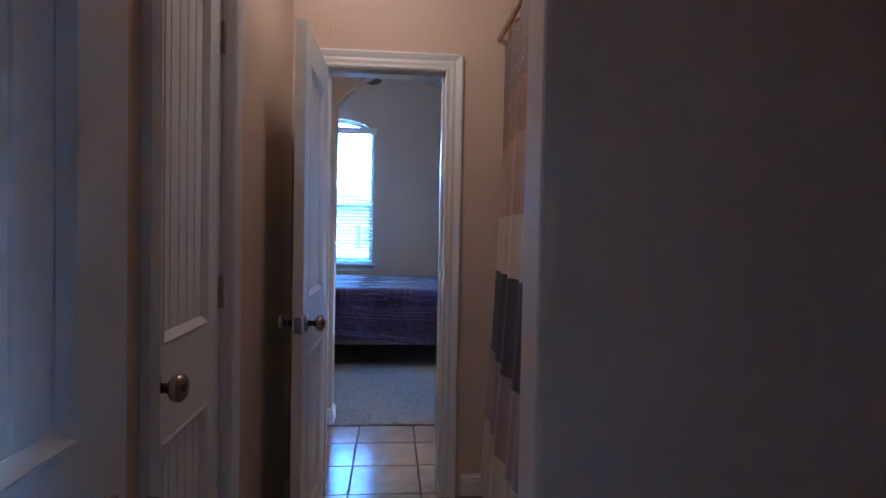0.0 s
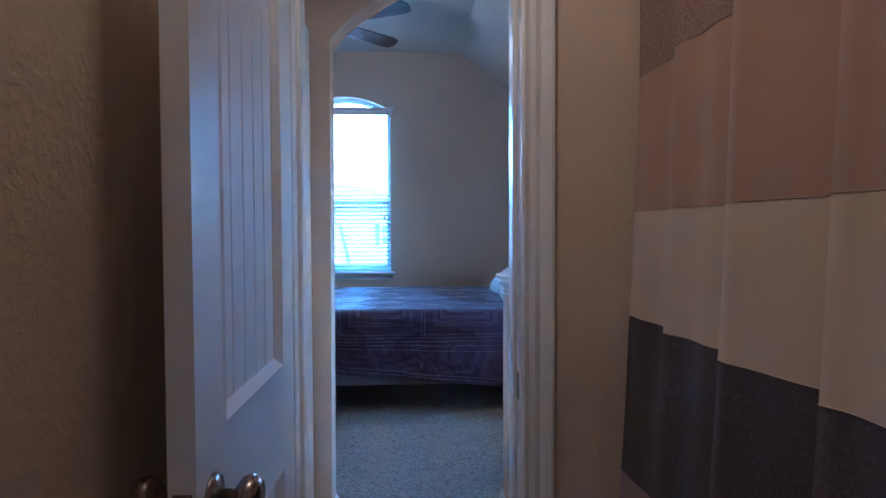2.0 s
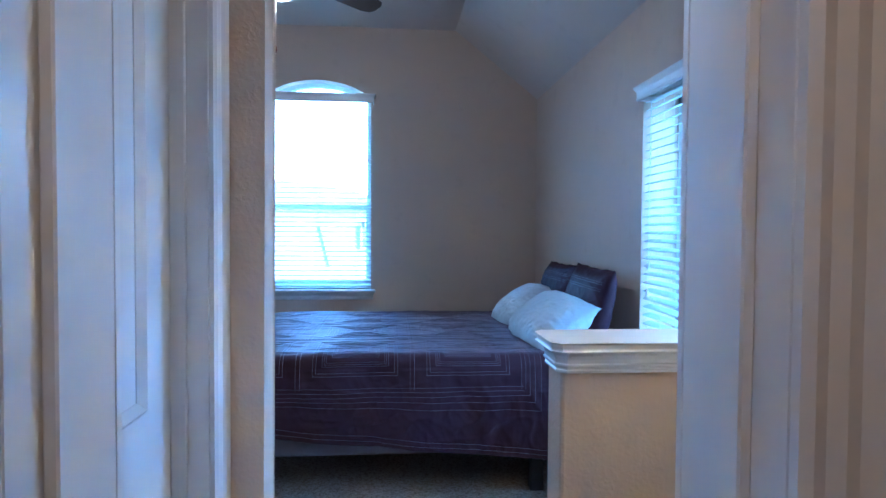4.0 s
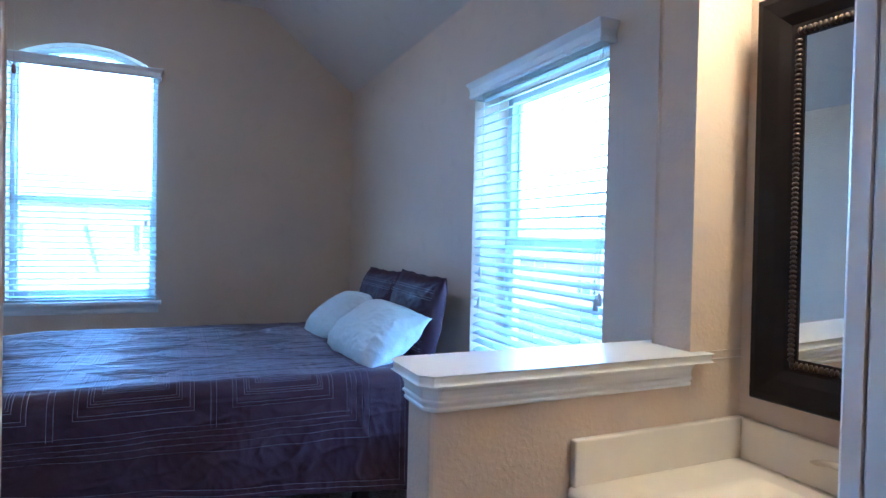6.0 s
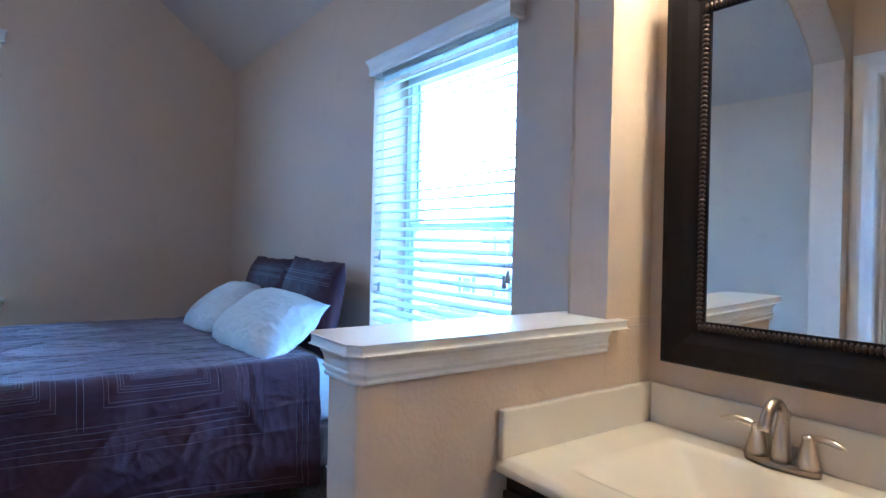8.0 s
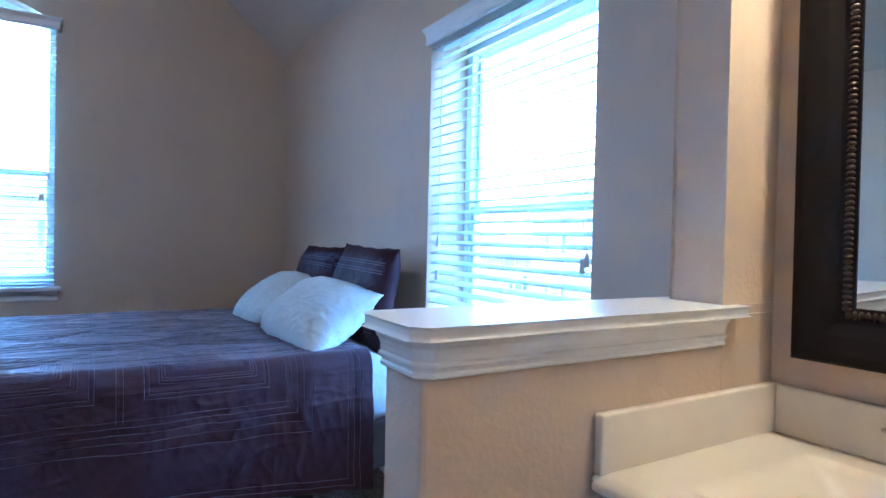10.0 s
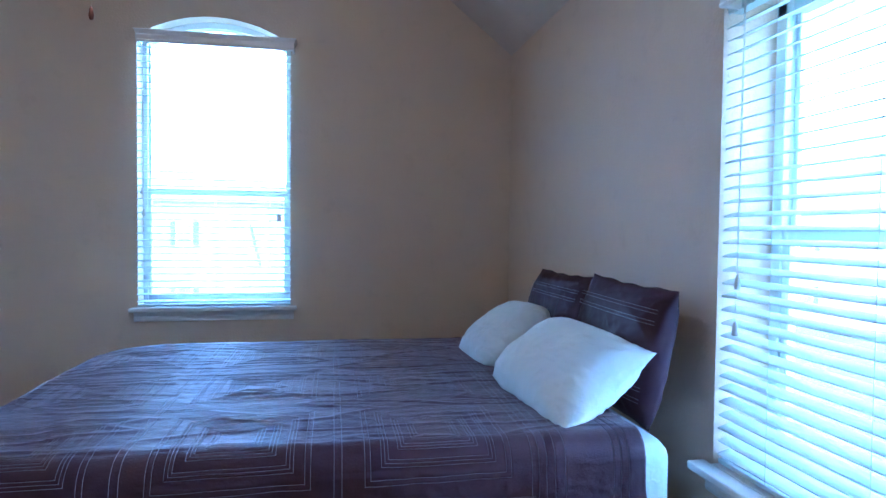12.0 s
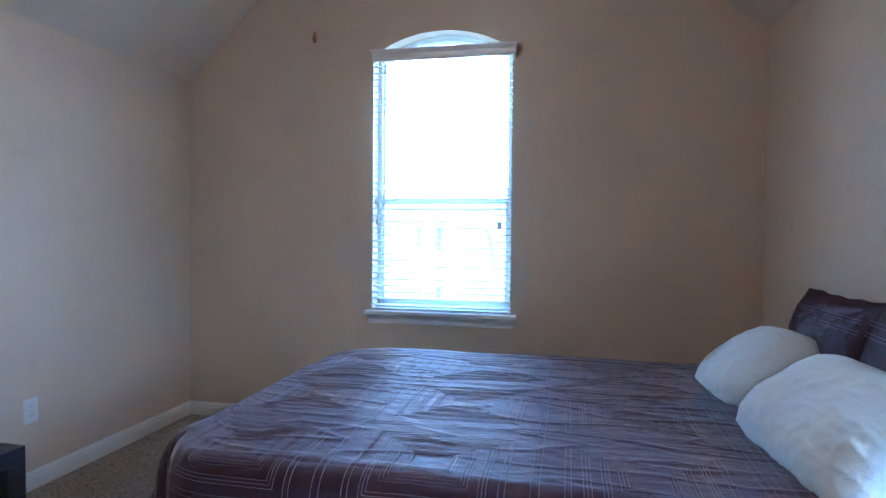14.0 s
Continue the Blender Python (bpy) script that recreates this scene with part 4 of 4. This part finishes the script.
def lean(place, across, up):
    """Pose from a centre, the direction of the width and that of the height."""
    a = Vector(across).normalized()
    u = Vector(up)
    u = (u - a * u.dot(a)).normalized()
    n = a.cross(u)
    return Matrix.Translation(place) @ Matrix((a, u, n)).transposed().to_4x4()


pillow("pillow_sham", "plum satin sham standing against the wall", 0.64, 0.49, 0.16, lean((1.335, 5.745, 0.963), (0.02, -1, -0.02), (0.09, 0.05, 0.45)), SHAM, 1.0, 0.42, True, 0.11)
pillow("pillow_sham", "plum satin sham standing in the corner of the bed", 0.64, 0.48, 0.16, lean((1.335, 6.405, 0.955), (0.02, -1, 0.0), (0.11, 0, 0.45)), SHAM, 2.6, 0.42, True, 0.11)
pillow("pillow", "white cotton pillow propped against a dark sham", 0.66, 0.43, 0.23, lean((1.100, 5.735, 0.878), (0.10, -0.69, -0.03), (0.30, -0.04, 0.20)), PILLOW, 4.1, 0.55, False, 0.12, 1.0, 0.12)
pillow("pillow", "white cotton pillow leaning on a dark sham behind", 0.62, 0.46, 0.21, lean((1.105, 6.50, 0.868), (0.02, -0.58, 0.03), (0.30, -0.20, 0.22)), PILLOW, 7.7, 0.55, False, 0.12, 0.5, -0.2)

# ---- vanity nook ----
CT = 0.825
VX0 = 0.965
vanity = thing("vanity_cabinet", "dark espresso vanity cabinet under a pale counter", "cabinet")
part("body", boxes((1.0, XR - 0.002, DW1 + 0.004, AW0 - 0.004, 0.09, CT - 0.17), (1.0, 1.02, DW1 + 0.004, AW0 - 0.004, CT - 0.17, CT - 0.032), (1.02, XR - 0.002, AW0 - 0.022, AW0 - 0.004, CT - 0.17, CT - 0.032),
                    (1.02, XR - 0.002, DW1 + 0.004, DW1 + 0.022, CT - 0.17, CT - 0.032)), CAB_WOOD, vanity)
part("toe_kick", boxes((1.06, XR - 0.002, DW1 + 0.004, AW0 - 0.004, 0.0, 0.09)), CAB_WOOD, vanity)
for y0, y1, ky in ((DW1 + 0.03, 3.34, 3.30), (3.352, AW0 - 0.02, 3.392)):
    d = part("door", box(bmesh.new(), 0.981, 1.0, y0, y1, 0.12, CT - 0.07, 0.003), CAB_WOOD, vanity)
    bm = bmesh.new()
    for r in ((y0 + 0.0, y1, 0.12, 0.17), (y0, y1, CT - 0.12, CT - 0.07), (y0, y0 + 0.05, 0.17, CT - 0.12), (y1 - 0.05, y1, 0.17, CT - 0.12)):
        box(bm, 0.973, 0.981, *r, 0.002)
    part("panel_frame", bm, CAB_WOOD, d)
    bm = bmesh.new()
    lathe(bm, [(0.006, 0), (0.006, 0.012), (0.014, 0.018), (0.013, 0.026), (0.001, 0.028)], Matrix.Translation((0.973, ky, 0.62)) @ pose(0, 0, 0, 0, -90, 0), 16)
    part("knob", bm, NICKEL, d, "small nickel knob", True)

# counter with a moulded-in rectangular basin
counter = thing("vanity_counter", "cream cultured-marble counter with a moulded basin", "counter")
SX0, SX1, SY0, SY1 = 1.06, 1.425, 2.98, 3.66
bm = bmesh.new()
nx, ny = 44, 60
gv = []
for i in range(nx + 1):
    row = []
    for j in range(ny + 1):
        x = VX0 + (XR - 0.002 - VX0) * i / nx
        y = DW1 + 0.003 + (AW0 - DW1 - 0.006) * j / ny
        dx = min(x - SX0, SX1 - x)
        dy = min(y - SY0, SY1 - y)
        inside = min(dx / 0.14, dy / 0.22)
        depth = 0.0
        if inside > 0:
            t = min(1.0, inside)
            depth = 0.125 * (t * (1.35 - 0.35 * t)) ** 1.0
        lip = max(0.0, 1 - (x - VX0) / 0.02)
        row.append(bm.verts.new((x, y, CT - depth - 0.012 * lip * lip)))
    gv.append(row)
for i in range(nx):
    for j in range(ny):
        bm.faces.new((gv[i][j], gv[i + 1][j], gv[i + 1][j + 1], gv[i][j + 1]))
part("countertop", bm, MARBLE, counter, "", True)
part("front_edge", box(bmesh.new(), VX0 - 0.004, VX0 + 0.02, DW1 + 0.003, AW0 - 0.003, CT - 0.033, CT - 0.0115, 0.009, 3), MARBLE, counter, "", True)
part("underside", boxes((VX0 + 0.018, 1.04, DW1 + 0.003, AW0 - 0.003, CT - 0.032, CT - 0.004)), MARBLE, counter)
part("backsplash", box(bmesh.new(), XR - 0.021, XR - 0.001, DW1 + 0.003, AW0 - 0.022, CT - 0.004, CT + 0.108, 0.005, 2), MARBLE, counter)
part("side_splash", box(bmesh.new(), VX0 + 0.006, XR - 0.001, AW0 - 0.021, AW0 - 0.001, CT - 0.004, CT + 0.108, 0.005, 2), MARBLE, counter)

# faucet
FX, FY = 1.466, 3.420
faucet = thing("faucet", "brushed nickel two-handle faucet with an arched spout", "faucet")
bm = bmesh.new()
prof = [(0.030 * math.cos(a), 0.080 * math.sin(a) if abs(math.sin(a)) < 0.94 else 0.078 * math.copysign(1, math.sin(a))) for a in [2 * math.pi * k / 36 for k in range(36)]]
prism(bm, [(FX + p, FY + q) for p, q in prof], "z", CT + 0.0005, CT + 0.013)
bm.normal_update()
bmesh.ops.bevel(bm, geom=[e for e in bm.edges if e.verts[0].co.z > CT + 0.012 and e.verts[1].co.z > CT + 0.012], offset=0.004, segments=2, affect="EDGES", profile=0.5)
part("base_plate", bm, NICKEL, faucet, "", True)
bm = bmesh.new()
path = []
for k in range(19):
    a = k / 18
    if a < 0.35:
        path.append((FX - 0.004 + 0.010 * a, FY, CT + 0.012 + 0.28 * a))
    else:
        b = (a - 0.35) / 0.65 * radians(172)
        path.append((FX - 0.0005 - 0.040 * (1 - math.cos(b)) - 0.006 * (a - 0.35), FY, CT + 0.110 + 0.036 * math.sin(b) - 0.022 * max(0, a - 0.7) / 0.3))
tube(bm, path, [0.021 - 0.010 * min(1, k / 7) + 0.002 * max(0, k - 12) / 6 for k in range(19)], 18)
part("spout", bm, NICKEL, faucet, "arched nickel spout", True)
part("lift_rod", lathe(bmesh.new(), [(0.003, 0), (0.003, 0.09), (0.006, 0.095), (0.006, 0.105), (0.002, 0.108)], Matrix.Translation((FX + 0.024, FY, CT + 0.012)), 12), NICKEL, faucet, "", True)
for s in (1, -1):
    bm = lathe(bmesh.new(), [(0.024, 0), (0.022, 0.012), (0.016, 0.040), (0.013, 0.056), (0.014, 0.062), (0.012, 0.070), (0.002, 0.073)], Matrix.Translation((FX, FY + s * 0.053, CT + 0.012)), 20)
    h = part("handle", bm, NICKEL, faucet, "", True)
    bm = bmesh.new()
    tube(bm, [(FX, FY + s * 0.050, CT + 0.076), (FX - 0.004, FY + s * 0.070, CT + 0.082), (FX - 0.010, FY + s * 0.095, CT + 0.085), (FX - 0.018, FY + s * 0.118, CT + 0.081), (FX - 0.022, FY + s * 0.130, CT + 0.079)], [0.007, 0.0085, 0.0085, 0.0075, 0.003], 12, 0.55)
    part("lever", bm, NICKEL, h, "curved nickel lever", True)

for ob in faucet.children_recursive:
    ob.data.transform(Matrix.Translation((FX, FY, CT)) @ Matrix.Scale(1.02, 4) @ Matrix.Translation((-FX, -FY, -CT)))

# framed mirror
MY0, MY1, MZ0, MZ1, FW = 2.965, 3.742, 1.003, 2.013, 0.125
wall_mirror = thing("wall_mirror", "large wall mirror in a dark carved frame", "mirror")
FRAME = [(0, 0), (0, 0.020), (0.006, 0.030), (0.022, 0.034), (0.060, 0.026), (0.086, 0.016), (0.094, 0.016), (0.118, 0.014), (0.118, 0)]
bm = bmesh.new()
sweep(bm, FRAME, [((XR - 0.002, y, z), (0, a, b), (-1, 0, 0)) for y, z, a, b in ((MY0, MZ0, 1, 1), (MY1, MZ0, -1, 1), (MY1, MZ1, -1, -1), (MY0, MZ1, 1, -1))], True)
part("frame", bm, FRAME_WOOD, wall_mirror, "dark espresso bevelled wooden frame")
bm = bmesh.new()
inner = 0.104
pitch = 0.0118


def bead(bm, c, along):
    r = 0.0092
    m = Matrix.Translation(c) @ Matrix.Diagonal((0.8, 0.60 if along == "y" else 1.0, 0.60 if along == "z" else 1.0, 1))
    bmesh.ops.create_uvsphere(bm, u_segments=8, v_segments=6, radius=r, matrix=m)


y0, y1, z0, z1 = MY0 + inner, MY1 - inner, MZ0 + inner, MZ1 - inner
for k in range(int((y1 - y0) / pitch) + 1):
    for z in (z0, z1):
        bead(bm, (XR - 0.018, y0 + k * pitch, z), "y")
for k in range(1, int((z1 - z0) / pitch)):
    for y in (y0, y1):
        bead(bm, (XR - 0.018, y, z0 + k * pitch), "z")
tagged(part("bead_trim", bm, BEAD, wall_mirror, "bronze beaded inner trim", True), kind="stuff")
part("glass", boxes((XR - 0.013, XR - 0.008, MY0 + 0.117, MY1 - 0.117, MZ0 + 0.117, MZ1 - 0.117)), MIRROR, wall_mirror, "silvered mirror glass")
# it hangs a little askew and leans forward
hook = Vector((XR, (MY0 + MY1) / 2, (MZ0 + MZ1) / 2))
wall_mirror.matrix_basis = Matrix.Translation(hook + Vector((-0.018, 0, 0))) @ pose(0, 0, 0, 0, -0.65, 2.05) @ Matrix.Translation(-hook)

# light bar over the mirror
light_bar = thing("vanity_light", "three-shade vanity light bar, switched on", "wall lamp")
part("back_plate", box(bmesh.new(), XR - 0.025, XR - 0.001, 3.06, 3.66, 2.20, 2.30, 0.006, 2), NICKEL, light_bar)
for k in range(3):
    y = 3.16 + 0.2 * k
    part("arm", tube(bmesh.new(), [(XR - 0.02, y, 2.25), (XR - 0.10, y, 2.26), (1.38, y, 2.33)], 0.008, 10), NICKEL, light_bar, "", True)
    bm = bmesh.new()
    lathe_open = [(0.028, 2.33), (0.040, 2.31), (0.055, 2.26), (0.066, 2.20)]
    rings = [[bm.verts.new((1.38 + r * math.cos(2 * math.pi * q / 20), y + r * math.sin(2 * math.pi * q / 20), z)) for q in range(20)] for r, z in lathe_open]
    for a, b in zip(rings, rings[1:]):
        for q in range(20):
            bm.faces.new((a[q], a[(q + 1) % 20], b[(q + 1) % 20], b[q]))
    part("shade", bm, SHADE_GLOW, light_bar, "frosted glass shade", True)

# ---- bath ----
bath_light = thing("ceiling_light", "round frosted ceiling light, switched on", "ceiling lamp")
part("base", lathe(bmesh.new(), [(0.13, 0), (0.13, 0.02), (0.11, 0.03)], Matrix.Translation((0.09, 1.92, CEIL - 0.031)), 28), NICKEL, bath_light, "", True)

tub = thing("bathtub", "white enamel bathtub behind the shower curtain", "bathtub")
bm = bmesh.new()
outer = [(0.755, TW1 + 0.002), (XR - 0.016, TW1 + 0.002), (XR - 0.016, DW0 - 0.016), (0.755, DW0 - 0.016)]
levels = [(0.0, 0.0), (0.0, 0.43), (0.012, 0.445), (0.07, 0.445), (0.09, 0.42), (0.15, 0.10), (0.22, 0.07)]
rings = []
cx, cy = 1.135, (TW1 + DW0) / 2
for inset, z in levels:
    rings.append([bm.verts.new((x + math.copysign(inset, cx - x), y + math.copysign(inset, cy - y), z)) for x, y in outer])
for a, b in zip(rings, rings[1:]):
    for k in range(4):
        bm.faces.new((a[k], a[(k + 1) % 4], b[(k + 1) % 4], b[k]))
bm.faces.new(rings[-1])
part("shell", bm, TUB, tub)

# shower curtain in sewn bands
curtain = thing("shower_curtain", "banded cream, tan and charcoal shower curtain, drawn", "shower curtain")
KY0, KY1 = TW1 + 0.015, 2.63
RIDGES = (0.98, 1.36, 1.62, 1.89, 2.125, 2.37, 2.70)   # where the folds stand out into the room
REACH = (0.07, 0.085, 0.075, 0.072, 0.045, 0.035)


def drape(s, z):
    """s runs 0..1 from the tub's head to the door wall; each fold swells out slowly and drops back sharply past its ridge."""
    hang = (2.17 - z) / 2.0
    y = KY0 + (KY1 - KY0) * s
    k = max(i for i, r in enumerate(RIDGES[:-1]) if r <= y)
    f = (y - RIDGES[k]) / (RIDGES[k + 1] - RIDGES[k])
    e = min(1.0, f / 0.2)
    e = e * e * (3 - 2 * e)
    out = REACH[max(0, k - 1)] * (1 - e) + REACH[k] * e * (f ** 1.25 + 0.10 * math.sin(f * 9.0 + k))
    x = 0.752 - 0.066 * hang * hang - out * (0.72 + 0.28 * hang)
    x += 0.007 * noise.noise(Vector((s * 11, z * 1.6, 1.0))) + 0.004 * math.sin(y * 41.0) * e
    y += 0.035 * hang * (s - 0.3) + 0.018 * (1 - e)
    return Vector((x, y, z))


BANDS = [("band_dark_lace", 1.89, 2.17, DARK_LACE), ("band_brown_lace", 1.675, 1.89, BROWN_LACE), ("band_tan", 1.358, 1.675, TAN_CLOTH), ("band_cream", 1.112, 1.358, CREAM_CLOTH),
         ("band_charcoal", 0.735, 1.112, SATIN), ("band_mauve", 0.42, 0.735, MAUVE_CLOTH), ("band_hem", 0.13, 0.42, CREAM_CLOTH)]
for name, z0, z1, mat in BANDS:
    bm = bmesh.new()
    rows = []
    n = 260
    steps = 8
    for k in range(steps + 1):
        z = z0 + (z1 - z0) * k / steps
        rows.append([bm.verts.new(drape(i / n, z)) for i in range(n + 1)])
    for a, b in zip(rows, rows[1:]):
        for i in range(n):
            bm.faces.new((a[i], a[i + 1], b[i + 1], b[i]))
    ob = part("band", bm, mat, curtain, "", True)
    # sewn seam
    bm = bmesh.new()
    tube(bm, [drape(i / n, z0) + Vector((-0.0006, 0, 0)) for i in range(n + 1)], 0.0008, 5)
    part("seam", bm, THREAD if mat is SATIN else mat, curtain)
rod = thing("curtain_rod", "brushed metal shower curtain rod", "curtain rod")
part("rod", tube(bmesh.new(), [(0.722, TW1, 2.215), (0.722, DW0, 2.215)], 0.0125, 14), NICKEL, rod, "", True)
for k in range(12):
    y = KY0 + 0.03 + (KY1 - KY0 - 0.06) * k / 11
    bm = bmesh.new()
    tube(bm, [(0.722 + 0.02 * math.cos(a), y, 2.205 + 0.028 * math.sin(a)) for a in [2 * math.pi * q / 14 for q in range(15)]], 0.0018, 6)
    part("ring", bm, NICKEL, rod, "", True)

# ---- bedroom things ----
FCX, FCY, FZ = -0.47, 5.78, 2.90
fan = thing("ceiling_fan", "dark five-blade ceiling fan with a lit globe", "ceiling fan")
at = Matrix.Translation((FCX, FCY, 0))
part("canopy", lathe(bmesh.new(), [(0.035, RIDGE - 0.075), (0.07, RIDGE - 0.03), (0.075, RIDGE - 0.001)], at, 24), NICKEL, fan, "", True)
part("down_rod", lathe(bmesh.new(), [(0.012, FZ + 0.10), (0.012, RIDGE - 0.07)], at, 12), NICKEL, fan, "", True)
part("motor", lathe(bmesh.new(), [(0.05, FZ - 0.06), (0.10, FZ - 0.045), (0.125, FZ), (0.12, FZ + 0.05), (0.07, FZ + 0.10), (0.02, FZ + 0.11)], at, 28), NICKEL, fan, "brushed metal motor housing", True)
part("light_fitting", lathe(bmesh.new(), [(0.055, FZ - 0.095), (0.06, FZ - 0.075), (0.05, FZ - 0.058)], at, 24), NICKEL, fan, "", True)
part("globe", lathe(bmesh.new(), [(0.001, FZ - 0.185), (0.03, FZ - 0.182), (0.065, FZ - 0.165), (0.085, FZ - 0.135), (0.08, FZ - 0.108), (0.055, FZ - 0.094)], at, 24), GLOBE, fan, "lit frosted globe", True)
for k in range(5):
    m = at @ Matrix.Translation((0, 0, FZ - 0.02)) @ pose(0, 0, 0, 0, 0, 44 + 72 * k) @ pose(0, 0, 0, -13, 0, 0)
    bm = bmesh.new()
    out = [(0.20, -0.050), (0.32, -0.066), (0.66, -0.078), (0.725, -0.064), (0.745, -0.025), (0.745, 0.025), (0.725, 0.064), (0.66, 0.078), (0.32, 0.066), (0.20, 0.050)]
    prism(bm, out, "z", -0.004, 0.004)
    bmesh.ops.transform(bm, matrix=m, verts=bm.verts)
    b = part("blade", bm, BLADE, fan, "dark wooden fan blade")
    bm = bmesh.new()
    prism(bm, [(0.09, -0.018), (0.17, -0.012), (0.21, -0.035), (0.27, -0.030), (0.27, 0.030), (0.21, 0.035), (0.17, 0.012), (0.09, 0.018)], "z", -0.010, -0.005)
    bmesh.ops.transform(bm, matrix=m, verts=bm.verts)
    part("blade_iron", bm, NICKEL, b)
for dx, dy, zend in ((-0.02, -0.05, 2.40), (-0.065, 0.045, 2.07)):
    x, y = FCX + dx, FCY + dy
    part("pull_chain", tube(bmesh.new(), [(x, y, FZ - 0.07), (x, y, zend + 0.03)], 0.0012, 5), NICKEL, fan)
    part("chain_knob", lathe(bmesh.new(), [(0.002, 0.045), (0.006, 0.035), (0.0085, 0.015), (0.006, 0.002), (0.001, 0)], Matrix.Translation((x, y, zend)), 12), surface("red_brown_bead", (0.22, 0.075, 0.045), 0.4, 0.1, 8.0, 60.0), fan, "red-brown wooden bead", True)

bench = thing("tv_bench", "low black table along the bedroom wall", "table")
TX0, TX1, TY0, TY1, TZ = -2.43, -1.865, 4.55, 5.90, 0.50
part("tabletop", box(bmesh.new(), TX0, TX1, TY0, TY1, TZ - 0.07, TZ, 0.002), BLACK_WOOD, bench)
for x in (TX0, TX1 - 0.085):
    for y in (TY0, TY1 - 0.085):
        part("leg", box(bmesh.new(), x, x + 0.085, y, y + 0.085, 0.008, TZ - 0.07, 0.002), BLACK_WOOD, bench)


def outlet(label, m):
    """A duplex socket plate; local z is its normal."""
    top = thing("wall_outlet", label, "outlet", "", m)
    part("plate", box(bmesh.new(), -0.043, 0.043, -0.067, 0.067, 0, 0.006, 0.003, 2), PLASTIC, top)
    for s in (1, -1):
        f = part("socket", box(bmesh.new(), -0.017, 0.017, s * 0.026 - 0.014, s * 0.026 + 0.014, 0.006, 0.0075, 0.001), PLASTIC, top)
        part("slots", boxes((-0.008, -0.006, s * 0.026 - 0.003, s * 0.026 + 0.006, 0.007, 0.0079), (0.006, 0.008, s * 0.026 - 0.003, s * 0.026 + 0.006, 0.007, 0.0079)), DARK, f)
    part("screw", lathe(bmesh.new(), [(0.003, 0.006), (0.003, 0.0068)], Matrix.Identity(4), 8), NICKEL, top)
    return top


outlet("white outlet plate low on the tan wall", pose(BXL, 6.467, 0.435, 90, 0, 90))
outlet("white outlet plate on the wall behind the bed", pose(XR, 5.30, 0.33, 90, 0, -90))

# ---- outdoors ----
bm = bmesh.new()
bmesh.ops.create_grid(bm, x_segments=1, y_segments=1, size=400)
bmesh.ops.transform(bm, matrix=Matrix.Translation((0, 0, -3.2)), verts=bm.verts)
setting("ground", bm, LAWN, "lawn around the house")


def house(label, x, y, turn, w=13.0, d=10.0, h=5.8, rise=1.3):
    top = thing("house", label, "house", "houses across the street", pose(x, y, -3.2, 0, 0, turn))
    part("wall", boxes((-w / 2, w / 2, -d / 2, d / 2, 0, h)), SIDING, top)
    bm = bmesh.new()
    prism(bm, [(-w / 2 - 0.5, h - 0.1), (w / 2 + 0.5, h - 0.1), (w / 2 - 2.4, h + 0.62 * rise), (0, h + rise), (-w / 2 + 2.4, h + 0.62 * rise)], "y", -d / 2 - 0.4, d / 2 + 0.4)
    part("roof", bm, ROOFING, top)
    for z in (0.9, 3.74) if h > 5 else (0.9,):
        for k in range(3):
            a = -w / 2 + 1.4 + k * (w - 2.8) / 2
            f = part("window", boxes((a - 0.34, a + 0.34, -d / 2 - 0.06, -d / 2 + 0.02, z, z + 1.1)), WHITE, top)
            part("pane", boxes((a - 0.28, a + 0.28, -d / 2 - 0.075, -d / 2 - 0.05, z + 0.06, z + 0.53), (a - 0.28, a + 0.28, -d / 2 - 0.075, -d / 2 - 0.05, z + 0.58, z + 1.04)), PANE_DARK, f)
            for s in (-0.47, 0.47):
                part("shutter", boxes((a + s - 0.12, a + s + 0.12, -d / 2 - 0.07, -d / 2 + 0.02, z, z + 1.1)), SHUTTER, f, "dark louvred shutter")
    return top


across = house("brick two-storey house with a grey roof", -6.1, 36, 0)
part("downpipe", tube(bmesh.new(), [(2.75, -5.09, 4.75), (3.2, -5.09, 2.87)], 0.065, 8), SHUTTER, across, "dark sloping downpipe")
house("brick two-storey house with a grey roof", -25, 38, 8)
house("brick two-storey house with a grey roof", 11, 39, -5)
house("pale brick two-storey house with a steep grey roof", 31, 29, -50, rise=3.1)
house("pale brick two-storey house with a steep grey roof", 36, 12, -82, rise=3.1)
house("pale brick house with a low grey roof", 24, 42, -35, h=3.4, rise=2.0)
house("pale brick two-storey house with a steep grey roof", 33, -6, -98, rise=3.1)

# ---- floor tiles ----
floor = bpy.data.objects["floor_slab"]
PITCH_T, JOINT = 0.354, 0.007
tile_me = None
for i in range(-4, 6):
    for j in range(-14, 2):
        x0, y0 = 0.035 + i * PITCH_T, 3.465 + (j - 1) * PITCH_T
        x1, y1 = min(x0 + PITCH_T - JOINT, XR - 0.001), min(y0 + PITCH_T - JOINT, 3.774)
        x0, y0 = max(x0, XL + 0.001), max(y0, -1.49)
        if x1 - x0 < 0.02 or y1 - y0 < 0.02:
            continue
        ob = part("tile", box(bmesh.new(), x0, x1, y0, y1, -0.012, 0.0, 0.0025), TILE, floor)
# tub surround tiles on the wall beside the door
surround = setting("tub_surround", boxes((0.765, XR, DW0 - 0.006, DW0 - 0.0005, 0.0, 2.32)), GROUT, "grout behind the tub surround tiles")
for i in range(3):
    for j in range(8):
        x0, z0 = 0.765 + i * 0.30, j * 0.30
        part("tile", box(bmesh.new(), x0, min(XR - 0.002, x0 + 0.296), DW0 - 0.012, DW0 - 0.004, z0, min(2.32, z0 + 0.296), 0.0015), SURROUND, surround)
